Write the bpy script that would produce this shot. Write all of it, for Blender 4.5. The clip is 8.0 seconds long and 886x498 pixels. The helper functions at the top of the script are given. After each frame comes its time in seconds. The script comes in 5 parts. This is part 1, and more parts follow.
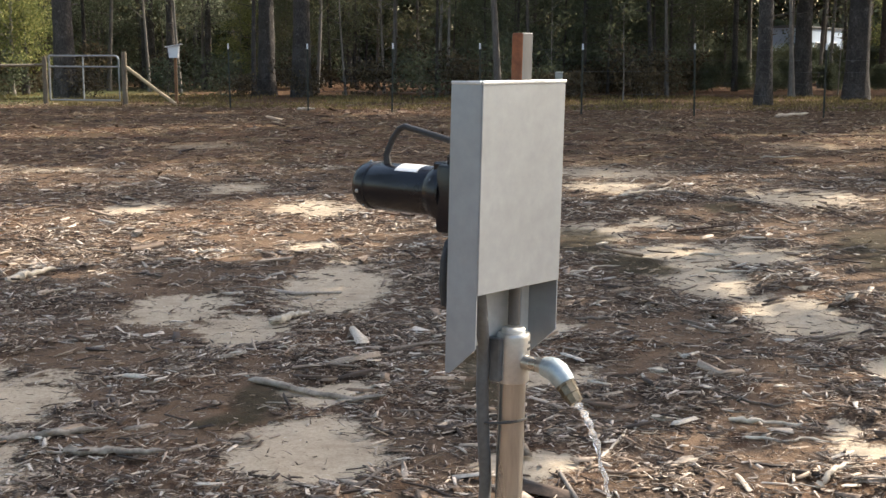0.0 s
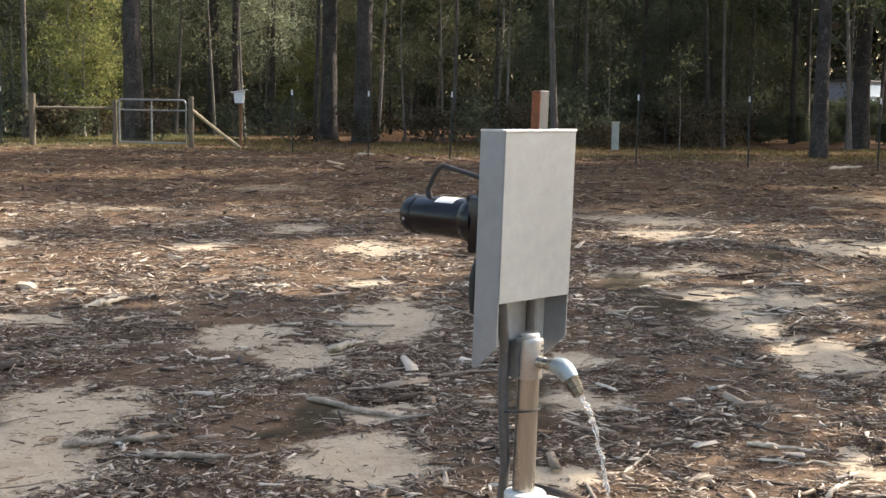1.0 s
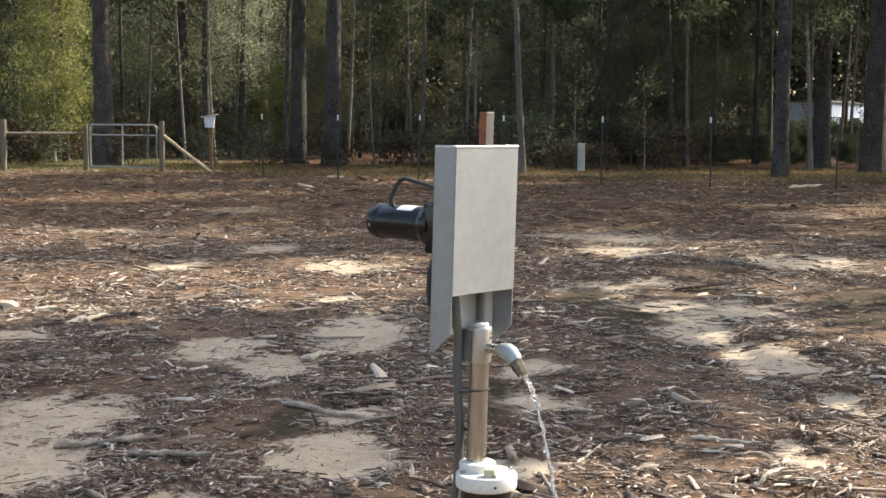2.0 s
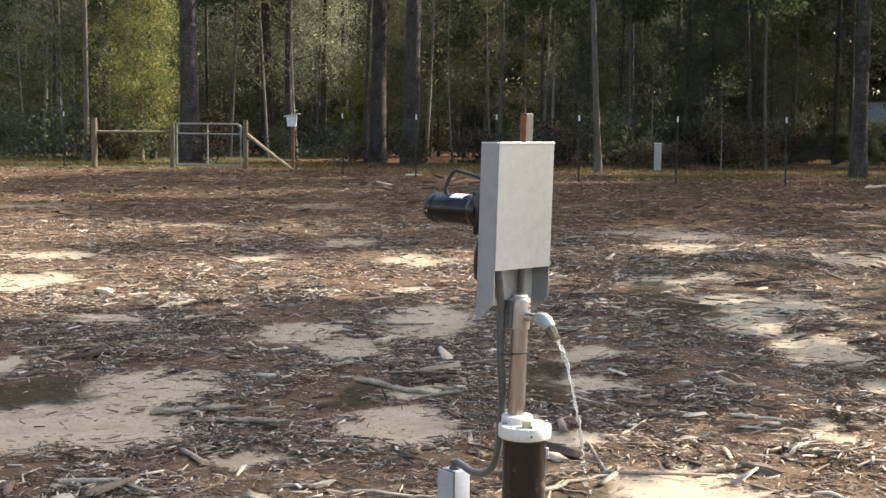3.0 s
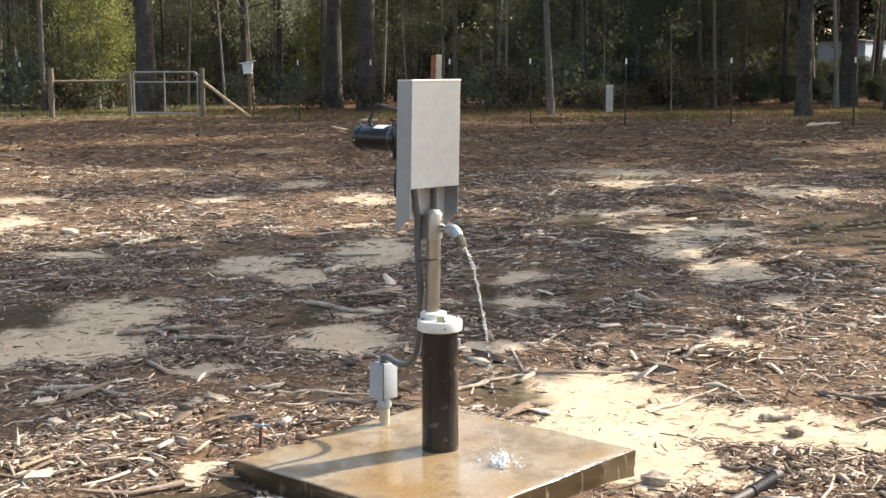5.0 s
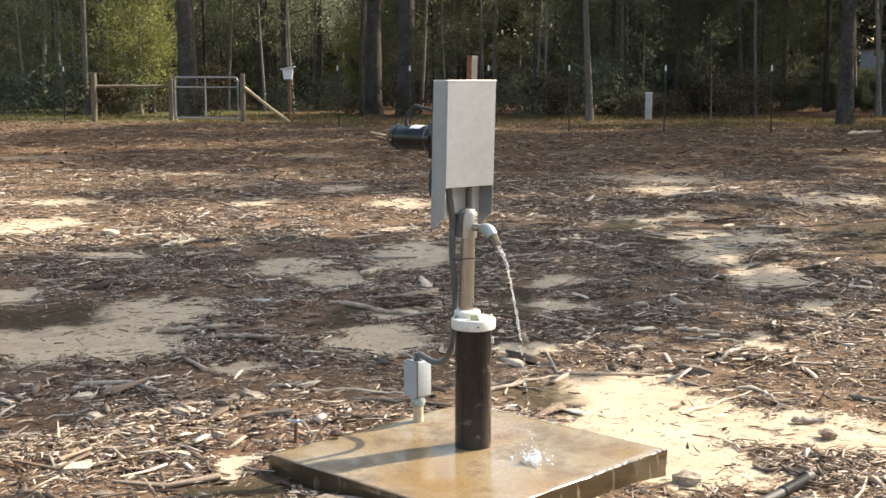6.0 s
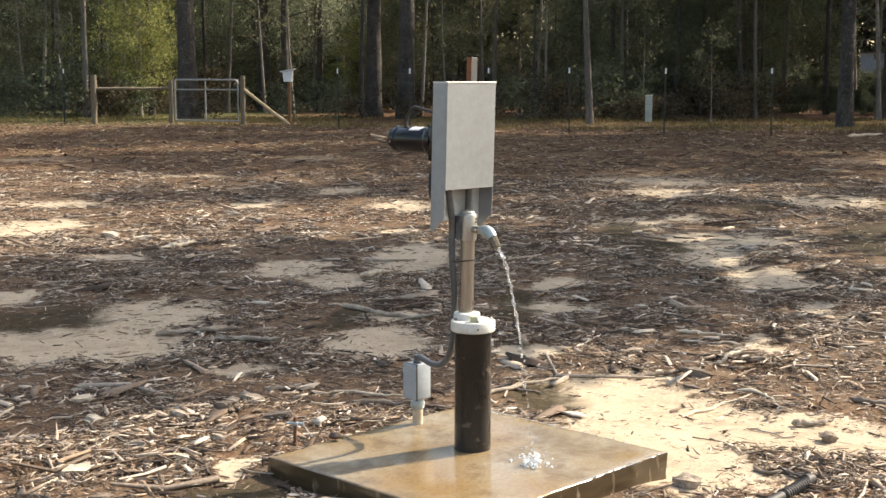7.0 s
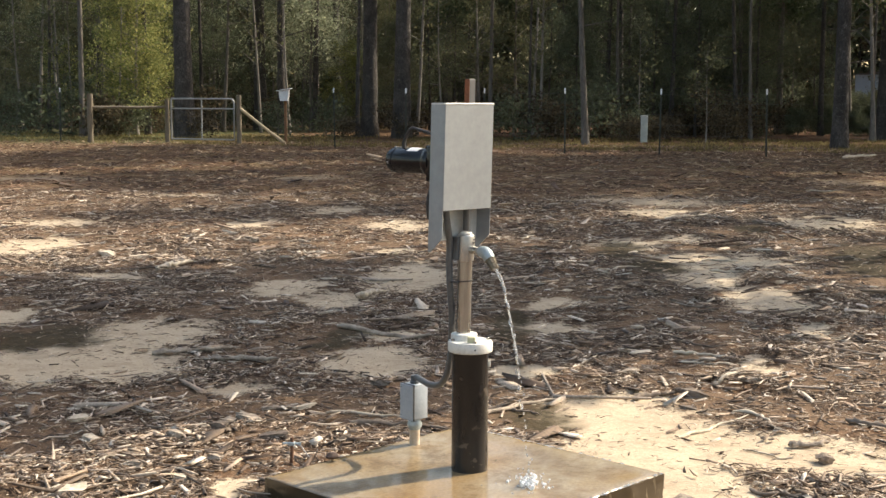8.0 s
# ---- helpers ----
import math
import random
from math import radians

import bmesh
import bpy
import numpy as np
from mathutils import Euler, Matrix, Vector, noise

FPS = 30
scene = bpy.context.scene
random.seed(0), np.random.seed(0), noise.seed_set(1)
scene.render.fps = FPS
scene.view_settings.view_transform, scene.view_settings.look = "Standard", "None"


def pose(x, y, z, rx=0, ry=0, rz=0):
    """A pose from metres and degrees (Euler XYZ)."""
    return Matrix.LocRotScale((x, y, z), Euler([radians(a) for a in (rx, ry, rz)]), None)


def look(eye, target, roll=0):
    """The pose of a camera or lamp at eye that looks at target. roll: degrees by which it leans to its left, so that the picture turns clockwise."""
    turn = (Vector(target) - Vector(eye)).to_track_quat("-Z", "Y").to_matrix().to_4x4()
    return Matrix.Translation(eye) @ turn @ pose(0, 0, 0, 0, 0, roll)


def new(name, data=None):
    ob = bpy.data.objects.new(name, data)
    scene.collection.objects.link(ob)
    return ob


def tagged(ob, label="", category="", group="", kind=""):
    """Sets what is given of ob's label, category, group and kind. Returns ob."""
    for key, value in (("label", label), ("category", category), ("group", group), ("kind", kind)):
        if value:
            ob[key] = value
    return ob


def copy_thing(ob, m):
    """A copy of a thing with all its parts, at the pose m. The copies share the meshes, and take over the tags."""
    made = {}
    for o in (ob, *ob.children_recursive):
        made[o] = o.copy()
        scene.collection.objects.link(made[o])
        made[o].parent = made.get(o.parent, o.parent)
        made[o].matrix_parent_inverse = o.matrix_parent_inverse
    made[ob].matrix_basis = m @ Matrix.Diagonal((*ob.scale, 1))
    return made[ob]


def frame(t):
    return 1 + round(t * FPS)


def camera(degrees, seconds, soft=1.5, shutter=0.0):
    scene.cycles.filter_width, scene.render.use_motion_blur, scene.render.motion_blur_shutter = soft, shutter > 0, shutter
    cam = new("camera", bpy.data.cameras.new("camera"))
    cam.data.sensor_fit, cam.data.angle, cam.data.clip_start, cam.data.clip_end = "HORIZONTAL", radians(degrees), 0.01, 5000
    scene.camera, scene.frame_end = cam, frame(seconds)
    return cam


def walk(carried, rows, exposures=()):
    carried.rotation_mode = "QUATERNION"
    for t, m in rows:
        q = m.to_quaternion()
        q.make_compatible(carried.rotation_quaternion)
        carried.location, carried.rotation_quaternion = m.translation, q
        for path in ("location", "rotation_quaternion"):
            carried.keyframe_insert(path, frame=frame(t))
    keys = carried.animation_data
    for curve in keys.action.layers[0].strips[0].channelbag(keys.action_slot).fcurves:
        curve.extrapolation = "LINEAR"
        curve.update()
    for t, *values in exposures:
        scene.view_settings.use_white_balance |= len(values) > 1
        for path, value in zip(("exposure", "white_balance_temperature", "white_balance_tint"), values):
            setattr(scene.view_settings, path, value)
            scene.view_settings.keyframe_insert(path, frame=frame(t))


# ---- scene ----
# ---- camera and walk ----
cam = camera(38.0, 8.0)
PATH = [
    (0, (-0.133, -2.822, 1.653), (-0.169, -0.845, 1.354), 0.1),
    (0.5, (-0.149, -3.08, 1.671), (-0.157, -1.098, 1.408), 1.6),
    (1, (-0.046, -3.443, 1.666), (-0.172, -1.46, 1.439), 0.9),
    (1.5, (0.023, -3.745, 1.668), (-0.097, -1.761, 1.44), 0.4),
    (1.7, (0.014, -3.826, 1.664), (-0.06, -1.838, 1.456), 0.4),
    (2.8, (0.118, -4.481, 1.652), (-0.058, -2.497, 1.471), 0.7),
    (3, (0.169, -4.617, 1.658), (-0.035, -2.637, 1.465), 0.6),
    (3.5, (0.231, -4.847, 1.656), (0.13, -2.861, 1.444), 0.6),
    (4, (0.209, -5.11, 1.642), (0.228, -3.127, 1.381), -0.6),
    (4.5, (0.296, -5.363, 1.644), (0.3, -3.38, 1.388), -0.7),
    (5, (0.411, -5.435, 1.638), (0.267, -3.459, 1.362), -0.2),
    (5.2, (0.431, -5.515, 1.643), (0.268, -3.538, 1.388), 0.4),
    (6.3, (0.432, -5.489, 1.603), (0.223, -3.518, 1.336), -0.1),
    (6.5, (0.432, -5.489, 1.603), (0.226, -3.517, 1.341), -0.1),
    (7, (0.432, -5.48, 1.606), (0.229, -3.507, 1.345), 0.1),
    (7.5, (0.427, -5.49, 1.608), (0.227, -3.516, 1.36), 0.1),
    (8, (0.423, -5.494, 1.613), (0.227, -3.517, 1.382), 0.3),
]
walk(cam, [(t, look(eye, target, roll)) for t, eye, target, roll in PATH], exposures=[(0.0, 1.27, 6900, 10), (3.0, 1.36, 6990, 10), (4.5, 1.35, 7060, 10), (6.5, 1.27, 7260, 9), (8.0, 1.07, 7370, 9)])

# ---- sky and sun ----
SUN_TO = Vector((0.85, 0.52, 0.0)).normalized()
SUN_UP = radians(40)
world = bpy.data.worlds.new("sky")
scene.world = world
world.use_nodes = True
wn = world.node_tree
wn.nodes.clear()
w_out = wn.nodes.new("ShaderNodeOutputWorld")
w_bg = wn.nodes.new("ShaderNodeBackground")
w_sky = wn.nodes.new("ShaderNodeTexSky")
w_sky.sky_type = "NISHITA"
w_sky.sun_disc = False
w_sky.sun_elevation = SUN_UP
w_sky.sun_rotation = math.atan2(SUN_TO.x, SUN_TO.y)
w_sky.air_density, w_sky.dust_density, w_sky.ozone_density = 1.2, 3.0, 1.0
w_bg.inputs["Strength"].default_value = 0.15
wn.links.new(w_sky.outputs[0], w_bg.inputs["Color"])
wn.links.new(w_bg.outputs[0], w_out.inputs["Surface"])
sun_data = bpy.data.lights.new("sun", "SUN")
sun_data.energy, sun_data.angle, sun_data.color = 4.0, radians(0.6), (1.0, 0.945, 0.86)
sun = new("sun", sun_data)
sun.matrix_world = look((SUN_TO * math.cos(SUN_UP) + Vector((0, 0, math.sin(SUN_UP)))) * 60, (0, 0, 0))


# ---- materials ----
def material(name):
    m = bpy.data.materials.new(name)
    m.use_nodes = True
    nt = m.node_tree
    return m, nt, nt.nodes["Principled BSDF"]


def node(nt, kind, **values):
    n = nt.nodes.new(kind)
    for key, value in values.items():
        n.inputs[key.replace("_", " ")].default_value = value
    return n


def ramp(nt, source, stops):
    r = nt.nodes.new("ShaderNodeValToRGB")
    els = r.color_ramp.elements
    while len(els) < len(stops):
        els.new(0.5)
    for el, (at, colour) in zip(els, stops):
        el.position, el.color = at, (*colour, 1)
    nt.links.new(source, r.inputs[0])
    return r.outputs[0]


def mix(nt, factor, a, b, blend="MIX"):
    m = nt.nodes.new("ShaderNodeMix")
    m.data_type, m.blend_type = "RGBA", blend
    for key, value in ((0, factor), (6, a), (7, b)):
        if isinstance(value, bpy.types.NodeSocket):
            nt.links.new(value, m.inputs[key])
        elif key == 0:
            m.inputs[0].default_value = value
        else:
            m.inputs[key].default_value = (*value, 1)
    return m.outputs[2]


def maths(nt, op, a, b=0.0, clamp=False):
    m = nt.nodes.new("ShaderNodeMath")
    m.operation, m.use_clamp = op, clamp
    for key, value in ((0, a), (1, b)):
        if isinstance(value, bpy.types.NodeSocket):
            nt.links.new(value, m.inputs[key])
        else:
            m.inputs[key].default_value = value
    return m.outputs[0]


def place_noise(nt, scale, detail=5.0, rough=0.6, stretch=(1, 1, 1), coords="Object"):
    tc = nt.nodes.new("ShaderNodeTexCoord")
    mp = nt.nodes.new("ShaderNodeMapping")
    mp.inputs["Scale"].default_value = stretch
    nt.links.new(tc.outputs[coords], mp.inputs["Vector"])
    n = node(nt, "ShaderNodeTexNoise", Scale=scale, Detail=detail, Roughness=rough)
    nt.links.new(mp.outputs[0], n.inputs["Vector"])
    return n.outputs[0]


def bump(nt, bsdf, height, strength, distance=0.01):
    b = node(nt, "ShaderNodeBump", Strength=strength, Distance=distance)
    nt.links.new(height, b.inputs["Height"])
    nt.links.new(b.outputs[0], bsdf.inputs["Normal"])


def surface(name, low, high, rough=0.6, metal=0.0, grain=40.0, broad=4.0, stretch=(1, 1, 1), relief=0.2, depth=0.004, rough_swing=0.15, island=0.0, spots=None, coat=0.0):
    """A varied surface: two scales of noise between two colours, fine relief, uneven gloss."""
    m, nt, b = material(name)
    fine, wide = place_noise(nt, grain, 6, 0.65, stretch), place_noise(nt, broad, 4, 0.6, stretch)
    both = maths(nt, "ADD", maths(nt, "MULTIPLY", fine, 0.5), maths(nt, "MULTIPLY", wide, 0.5))
    col = ramp(nt, both, [(0.36, low), (0.64, high)])
    if spots:
        col = mix(nt, ramp(nt, place_noise(nt, spots[1], 3, 0.5), [(spots[2], (0, 0, 0)), (spots[2] + 0.05, (1, 1, 1))]), col, spots[0])
    if island:
        geo = nt.nodes.new("ShaderNodeNewGeometry")
        shade = ramp(nt, geo.outputs["Random Per Island"], [(0, (1 - island,) * 3), (1, (1 + island,) * 3)])
        col = mix(nt, 1.0, col, shade, "MULTIPLY")
    nt.links.new(col, b.inputs["Base Color"])
    b.inputs["Metallic"].default_value = metal
    b.inputs["Coat Weight"].default_value = coat
    nt.links.new(maths(nt, "ADD", maths(nt, "MULTIPLY", wide, rough_swing * 2), rough - rough_swing, True), b.inputs["Roughness"])
    bump(nt, b, both, relief, depth)
    return m


def leaf_material(name, stops, glow=0.35):
    m, nt, b = material(name)
    geo = nt.nodes.new("ShaderNodeNewGeometry")
    col = ramp(nt, geo.outputs["Random Per Island"], stops)
    wide = place_noise(nt, 0.6, 3, 0.6)
    col = mix(nt, 1.0, col, ramp(nt, wide, [(0.3, (0.7, 0.7, 0.7)), (0.7, (1.2, 1.2, 1.15))]), "MULTIPLY")
    nt.links.new(col, b.inputs["Base Color"])
    b.inputs["Roughness"].default_value = 0.85
    b.inputs["Specular IOR Level"].default_value = 0.08
    tr = nt.nodes.new("ShaderNodeBsdfTranslucent")
    nt.links.new(col, tr.inputs["Color"])
    ms = nt.nodes.new("ShaderNodeMixShader")
    ms.inputs[0].default_value = glow
    nt.links.new(b.outputs[0], ms.inputs[1])
    nt.links.new(tr.outputs[0], ms.inputs[2])
    nt.links.new(ms.outputs[0], nt.nodes["Material Output"].inputs["Surface"])
    return m


def chip_material(name, stops, rough=0.75):
    m, nt, b = material(name)
    geo = nt.nodes.new("ShaderNodeNewGeometry")
    col = ramp(nt, geo.outputs["Random Per Island"], stops)
    fine = place_noise(nt, 70, 4, 0.7, (1, 1, 1))
    col = mix(nt, 1.0, col, ramp(nt, fine, [(0.3, (0.6, 0.58, 0.55)), (0.7, (1.25, 1.22, 1.2))]), "MULTIPLY")
    nt.links.new(col, b.inputs["Base Color"])
    b.inputs["Roughness"].default_value = rough
    bump(nt, b, fine, 0.5, 0.004)
    return m


def bark_material(name, furrow, low, high, patch):
    """Plated bark: dark upright furrows between grey-brown plates, pale lichen in patches."""
    m, nt, b = material(name)
    at = nt.nodes.new("ShaderNodeTexCoord").outputs["Object"]
    warp = nt.nodes.new("ShaderNodeVectorMath")
    warp.operation = "MULTIPLY_ADD"
    noise = nt.nodes.new("ShaderNodeTexNoise")
    noise.inputs["Scale"].default_value = 4.0
    nt.links.new(at, noise.inputs["Vector"])
    nt.links.new(noise.outputs["Color"], warp.inputs[0])
    warp.inputs[1].default_value = (0.2, 0.2, 0.6)
    nt.links.new(at, warp.inputs[2])
    squash = nt.nodes.new("ShaderNodeVectorMath")
    squash.operation = "MULTIPLY"
    nt.links.new(warp.outputs["Vector"], squash.inputs[0])
    squash.inputs[1].default_value = (1.0, 1.0, 0.24)
    cells = nt.nodes.new("ShaderNodeTexVoronoi")
    cells.feature = "DISTANCE_TO_EDGE"
    cells.inputs["Scale"].default_value = 19.0
    nt.links.new(squash.outputs["Vector"], cells.inputs["Vector"])
    plate = ramp(nt, cells.outputs["Distance"], [(0.0, (0.35, 0.35, 0.35)), (0.2, (1, 1, 1))])
    fine, wide = place_noise(nt, 24, 5, 0.7, (1.5, 1.5, 0.8)), place_noise(nt, 2.2, 4, 0.6, (1.3, 1.3, 0.7))
    col = mix(nt, ramp(nt, wide, [(0.36, (0, 0, 0)), (0.62, (1, 1, 1))]), low, high)
    col = mix(nt, ramp(nt, place_noise(nt, 5.0, 5, 0.7), [(0.56, (0, 0, 0)), (0.66, (0.7, 0.7, 0.7))]), col, patch)
    col = mix(nt, 1.0, col, ramp(nt, fine, [(0.3, (0.6, 0.58, 0.56)), (0.68, (1.3, 1.3, 1.3))]), "MULTIPLY")
    nt.links.new(mix(nt, plate, furrow, col), b.inputs["Base Color"])
    b.inputs["Roughness"].default_value = 0.92
    bump(nt, b, maths(nt, "ADD", plate, maths(nt, "MULTIPLY", fine, 0.4)), 0.8, 0.03)
    return m


def ground_material():
    m, nt, b = material("bare_earth")

    def attr(name):
        a = nt.nodes.new("ShaderNodeAttribute")
        a.attribute_name = name
        return a.outputs["Fac"]
    fine, mid, wide = place_noise(nt, 55, 6, 0.7), place_noise(nt, 9, 5, 0.65), place_noise(nt, 1.1, 4, 0.6)
    chips = place_noise(nt, 26, 4, 0.7, (1.0, 0.6, 1.0))
    edge = maths(nt, "ADD", attr("sand"), maths(nt, "MULTIPLY", maths(nt, "SUBTRACT", mid, 0.5), 1.0))
    edge = maths(nt, "ADD", edge, maths(nt, "MULTIPLY", maths(nt, "SUBTRACT", fine, 0.5), 0.7))
    edge = maths(nt, "ADD", edge, maths(nt, "MULTIPLY", maths(nt, "SUBTRACT", place_noise(nt, 3.2, 5, 0.65), 0.5), 0.7))
    sandy = ramp(nt, edge, [(0.44, (0, 0, 0)), (0.58, (1, 1, 1))])
    sand = mix(nt, wide, (0.375, 0.292, 0.20), (0.56, 0.468, 0.348))
    sand = mix(nt, 1.0, sand, ramp(nt, fine, [(0.25, (0.72, 0.70, 0.68)), (0.6, (1.08, 1.08, 1.08))]), "MULTIPLY")
    sand = mix(nt, ramp(nt, place_noise(nt, 4.5, 6, 0.7, (0.6, 1.0, 1.0)), [(0.5, (0, 0, 0)), (0.72, (0.55, 0.55, 0.55))]), sand, (0.215, 0.150, 0.098))
    mulch = ramp(nt, chips, [(0.30, (0.020, 0.013, 0.009)), (0.46, (0.055, 0.036, 0.024)), (0.60, (0.14, 0.096, 0.065)), (0.72, (0.27, 0.205, 0.15))])
    mulch = mix(nt, ramp(nt, wide, [(0.45, (0, 0, 0)), (0.7, (0.5, 0.5, 0.5))]), mulch, (0.165, 0.076, 0.034))
    patch = ramp(nt, place_noise(nt, 1.7, 7, 0.72, (0.8, 1.0, 1.0)), [(0.34, (0.50, 0.46, 0.42)), (0.5, (0.95, 0.93, 0.9)), (0.66, (1.75, 1.7, 1.6))])
    mulch = mix(nt, 1.0, mulch, patch, "MULTIPLY")
    soil = mix(nt, wide, (0.098, 0.061, 0.038), (0.215, 0.143, 0.090))
    soil = mix(nt, 1.0, soil, ramp(nt, place_noise(nt, 90, 5, 0.75), [(0.3, (0.55, 0.52, 0.5)), (0.62, (1.15, 1.13, 1.1))]), "MULTIPLY")
    bare = maths(nt, "ADD", attr("soil"), maths(nt, "MULTIPLY", maths(nt, "SUBTRACT", mid, 0.5), 1.4))
    bare = maths(nt, "ADD", bare, maths(nt, "MULTIPLY", maths(nt, "SUBTRACT", fine, 0.5), 0.8))
    mulch = mix(nt, ramp(nt, bare, [(0.42, (0, 0, 0)), (0.62, (0.9, 0.9, 0.9))]), mulch, soil)
    col = mix(nt, sandy, mulch, sand)
    straw = ramp(nt, maths(nt, "ADD", maths(nt, "MULTIPLY", fine, 0.5), maths(nt, "MULTIPLY", mid, 0.5)), [(0.35, (0.032, 0.015, 0.008)), (0.55, (0.086, 0.041, 0.019)), (0.7, (0.17, 0.092, 0.045))])
    straw = mix(nt, 1.0, straw, patch, "MULTIPLY")
    straw = mix(nt, ramp(nt, wide, [(0.46, (0, 0, 0)), (0.6, (0.7, 0.7, 0.7))]), straw, (0.165, 0.115, 0.056))
    col = mix(nt, maths(nt, "ADD", attr("straw"), maths(nt, "MULTIPLY", maths(nt, "SUBTRACT", mid, 0.5), 0.8), True), col, straw)
    col = mix(nt, maths(nt, "MULTIPLY", attr("grass"), ramp(nt, mid, [(0.35, (0.3, 0.3, 0.3)), (0.6, (1, 1, 1))])), col, (0.085, 0.10, 0.034))
    pine_straw = mix(nt, mid, (0.050, 0.025, 0.012), (0.130, 0.060, 0.025))
    col = mix(nt, maths(nt, "MULTIPLY", attr("needle"), ramp(nt, wide, [(0.35, (0.6, 0.6, 0.6)), (0.6, (1, 1, 1))])), col, pine_straw)
    wet = maths(nt, "MULTIPLY", attr("wet"), ramp(nt, mid, [(0.3, (0.65, 0.65, 0.65)), (0.6, (1, 1, 1))]), True)
    mud = mix(nt, ramp(nt, fine, [(0.3, (0, 0, 0)), (0.65, (1, 1, 1))]), (0.024, 0.018, 0.009), (0.056, 0.042, 0.020))
    col = mix(nt, wet, col, mud)
    nt.links.new(col, b.inputs["Base Color"])
    b.inputs["Roughness"].default_value = 0.95
    b.inputs["Specular IOR Level"].default_value = 0.2
    height = maths(nt, "ADD", maths(nt, "MULTIPLY", fine, 0.35), maths(nt, "MULTIPLY", chips, maths(nt, "SUBTRACT", 1.05, sandy)))
    bump(nt, b, height, 0.6, 0.03)
    return m


def water_material():
    m, nt, b = material("running_water")
    b.inputs["Base Color"].default_value = (1, 1, 1, 1)
    b.inputs["Roughness"].default_value = 0.08
    b.inputs["IOR"].default_value = 1.33
    b.inputs["Transmission Weight"].default_value = 0.8
    return m


def slab_material():
    m, nt, b = material("wet_concrete")
    fine, mid, wide = place_noise(nt, 60, 6, 0.7), place_noise(nt, 7, 5, 0.6), place_noise(nt, 1.8, 4, 0.55)
    col = mix(nt, ramp(nt, wide, [(0.4, (0, 0, 0)), (0.6, (1, 1, 1))]), (0.235, 0.150, 0.066), (0.285, 0.235, 0.165))
    col = mix(nt, ramp(nt, mid, [(0.48, (0, 0, 0)), (0.68, (0.7, 0.7, 0.7))]), col, (0.19, 0.112, 0.045))
    col = mix(nt, ramp(nt, place_noise(nt, 3.4, 6, 0.7), [(0.5, (0, 0, 0)), (0.66, (0.65, 0.65, 0.65))]), col, (0.135, 0.098, 0.058))
    col = mix(nt, 1.0, col, ramp(nt, fine, [(0.3, (0.75, 0.75, 0.75)), (0.6, (1.08, 1.08, 1.08))]), "MULTIPLY")
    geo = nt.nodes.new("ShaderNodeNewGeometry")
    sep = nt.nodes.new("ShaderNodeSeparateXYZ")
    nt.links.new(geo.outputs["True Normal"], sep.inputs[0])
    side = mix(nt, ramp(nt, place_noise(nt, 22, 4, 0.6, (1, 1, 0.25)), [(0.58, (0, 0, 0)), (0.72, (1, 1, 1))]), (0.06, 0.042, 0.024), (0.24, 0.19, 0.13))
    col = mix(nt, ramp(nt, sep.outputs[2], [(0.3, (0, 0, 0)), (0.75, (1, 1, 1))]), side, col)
    nt.links.new(col, b.inputs["Base Color"])
    nt.links.new(ramp(nt, maths(nt, "ADD", maths(nt, "MULTIPLY", mid, 0.5), maths(nt, "MULTIPLY", wide, 0.5)), [(0.4, (0.05,) * 3), (0.6, (0.22,) * 3)]), b.inputs["Roughness"])
    bump(nt, b, maths(nt, "ADD", mid, maths(nt, "MULTIPLY", fine, 0.3)), 0.12, 0.006)
    return m


EARTH, SLAB, WATER = ground_material(), slab_material(), water_material()
FOAM = surface("water_foam", (0.80, 0.82, 0.84), (0.92, 0.93, 0.94), 0.25)
STEEL = surface("stainless_sheet", (0.270, 0.292, 0.314), (0.335, 0.360, 0.384), 0.44, 0.55, 30, 5.0, (1, 1, 1), 0.02, 0.001, 0.10)
STEEL_PIPE = surface("stainless_pipe", (0.34, 0.325, 0.30), (0.48, 0.46, 0.43), 0.28, 0.9, 120, 6, (1, 1, 0.1), 0.05, 0.001, 0.08)
TEE_METAL = surface("brushed_steel", (0.40, 0.395, 0.38), (0.52, 0.51, 0.49), 0.34, 0.7, 90, 8, (1, 1, 1), 0.05, 0.001)
# Paler copy of the sheet steel; brightness of lit faces is in its colour.
LIT_STEEL = surface("bright_steel_plate", (0.52, 0.53, 0.52), (0.66, 0.67, 0.66), 0.5, 0.25, 60, 8, relief=0.03)
GALV = surface("galvanised", (0.28, 0.33, 0.345), (0.44, 0.50, 0.52), 0.45, 0.45, 60, 18, relief=0.1)
BRONZE = surface("weathered_brass", (0.09, 0.075, 0.052), (0.20, 0.165, 0.12), 0.4, 0.7, 80, 20)
BLACK_PAINT = surface("gloss_black_enamel", (0.007, 0.007, 0.009), (0.014, 0.014, 0.016), 0.26, 0.0, 90, 8, relief=0.05, rough_swing=0.06, coat=0.08)
BLACK_PAINT.node_tree.nodes["Principled BSDF"].inputs["Specular IOR Level"].default_value = 0.3
BLACK_RUBBER = surface("black_rubber", (0.014, 0.013, 0.013), (0.035, 0.032, 0.03), 0.6, grain=120, broad=10)
BLACK_PVC = surface("black_pvc", (0.006, 0.005, 0.005), (0.016, 0.013, 0.012), 0.27, 0.0, 60, 5, (1, 1, 0.3), 0.08, 0.002, 0.1, spots=((0.085, 0.068, 0.055), 16, 0.63))
WHITE_CAP = surface("white_cast_cap", (0.52, 0.51, 0.47), (0.70, 0.69, 0.65), 0.5, 0.0, 80, 10, spots=((0.42, 0.38, 0.3), 30, 0.66))
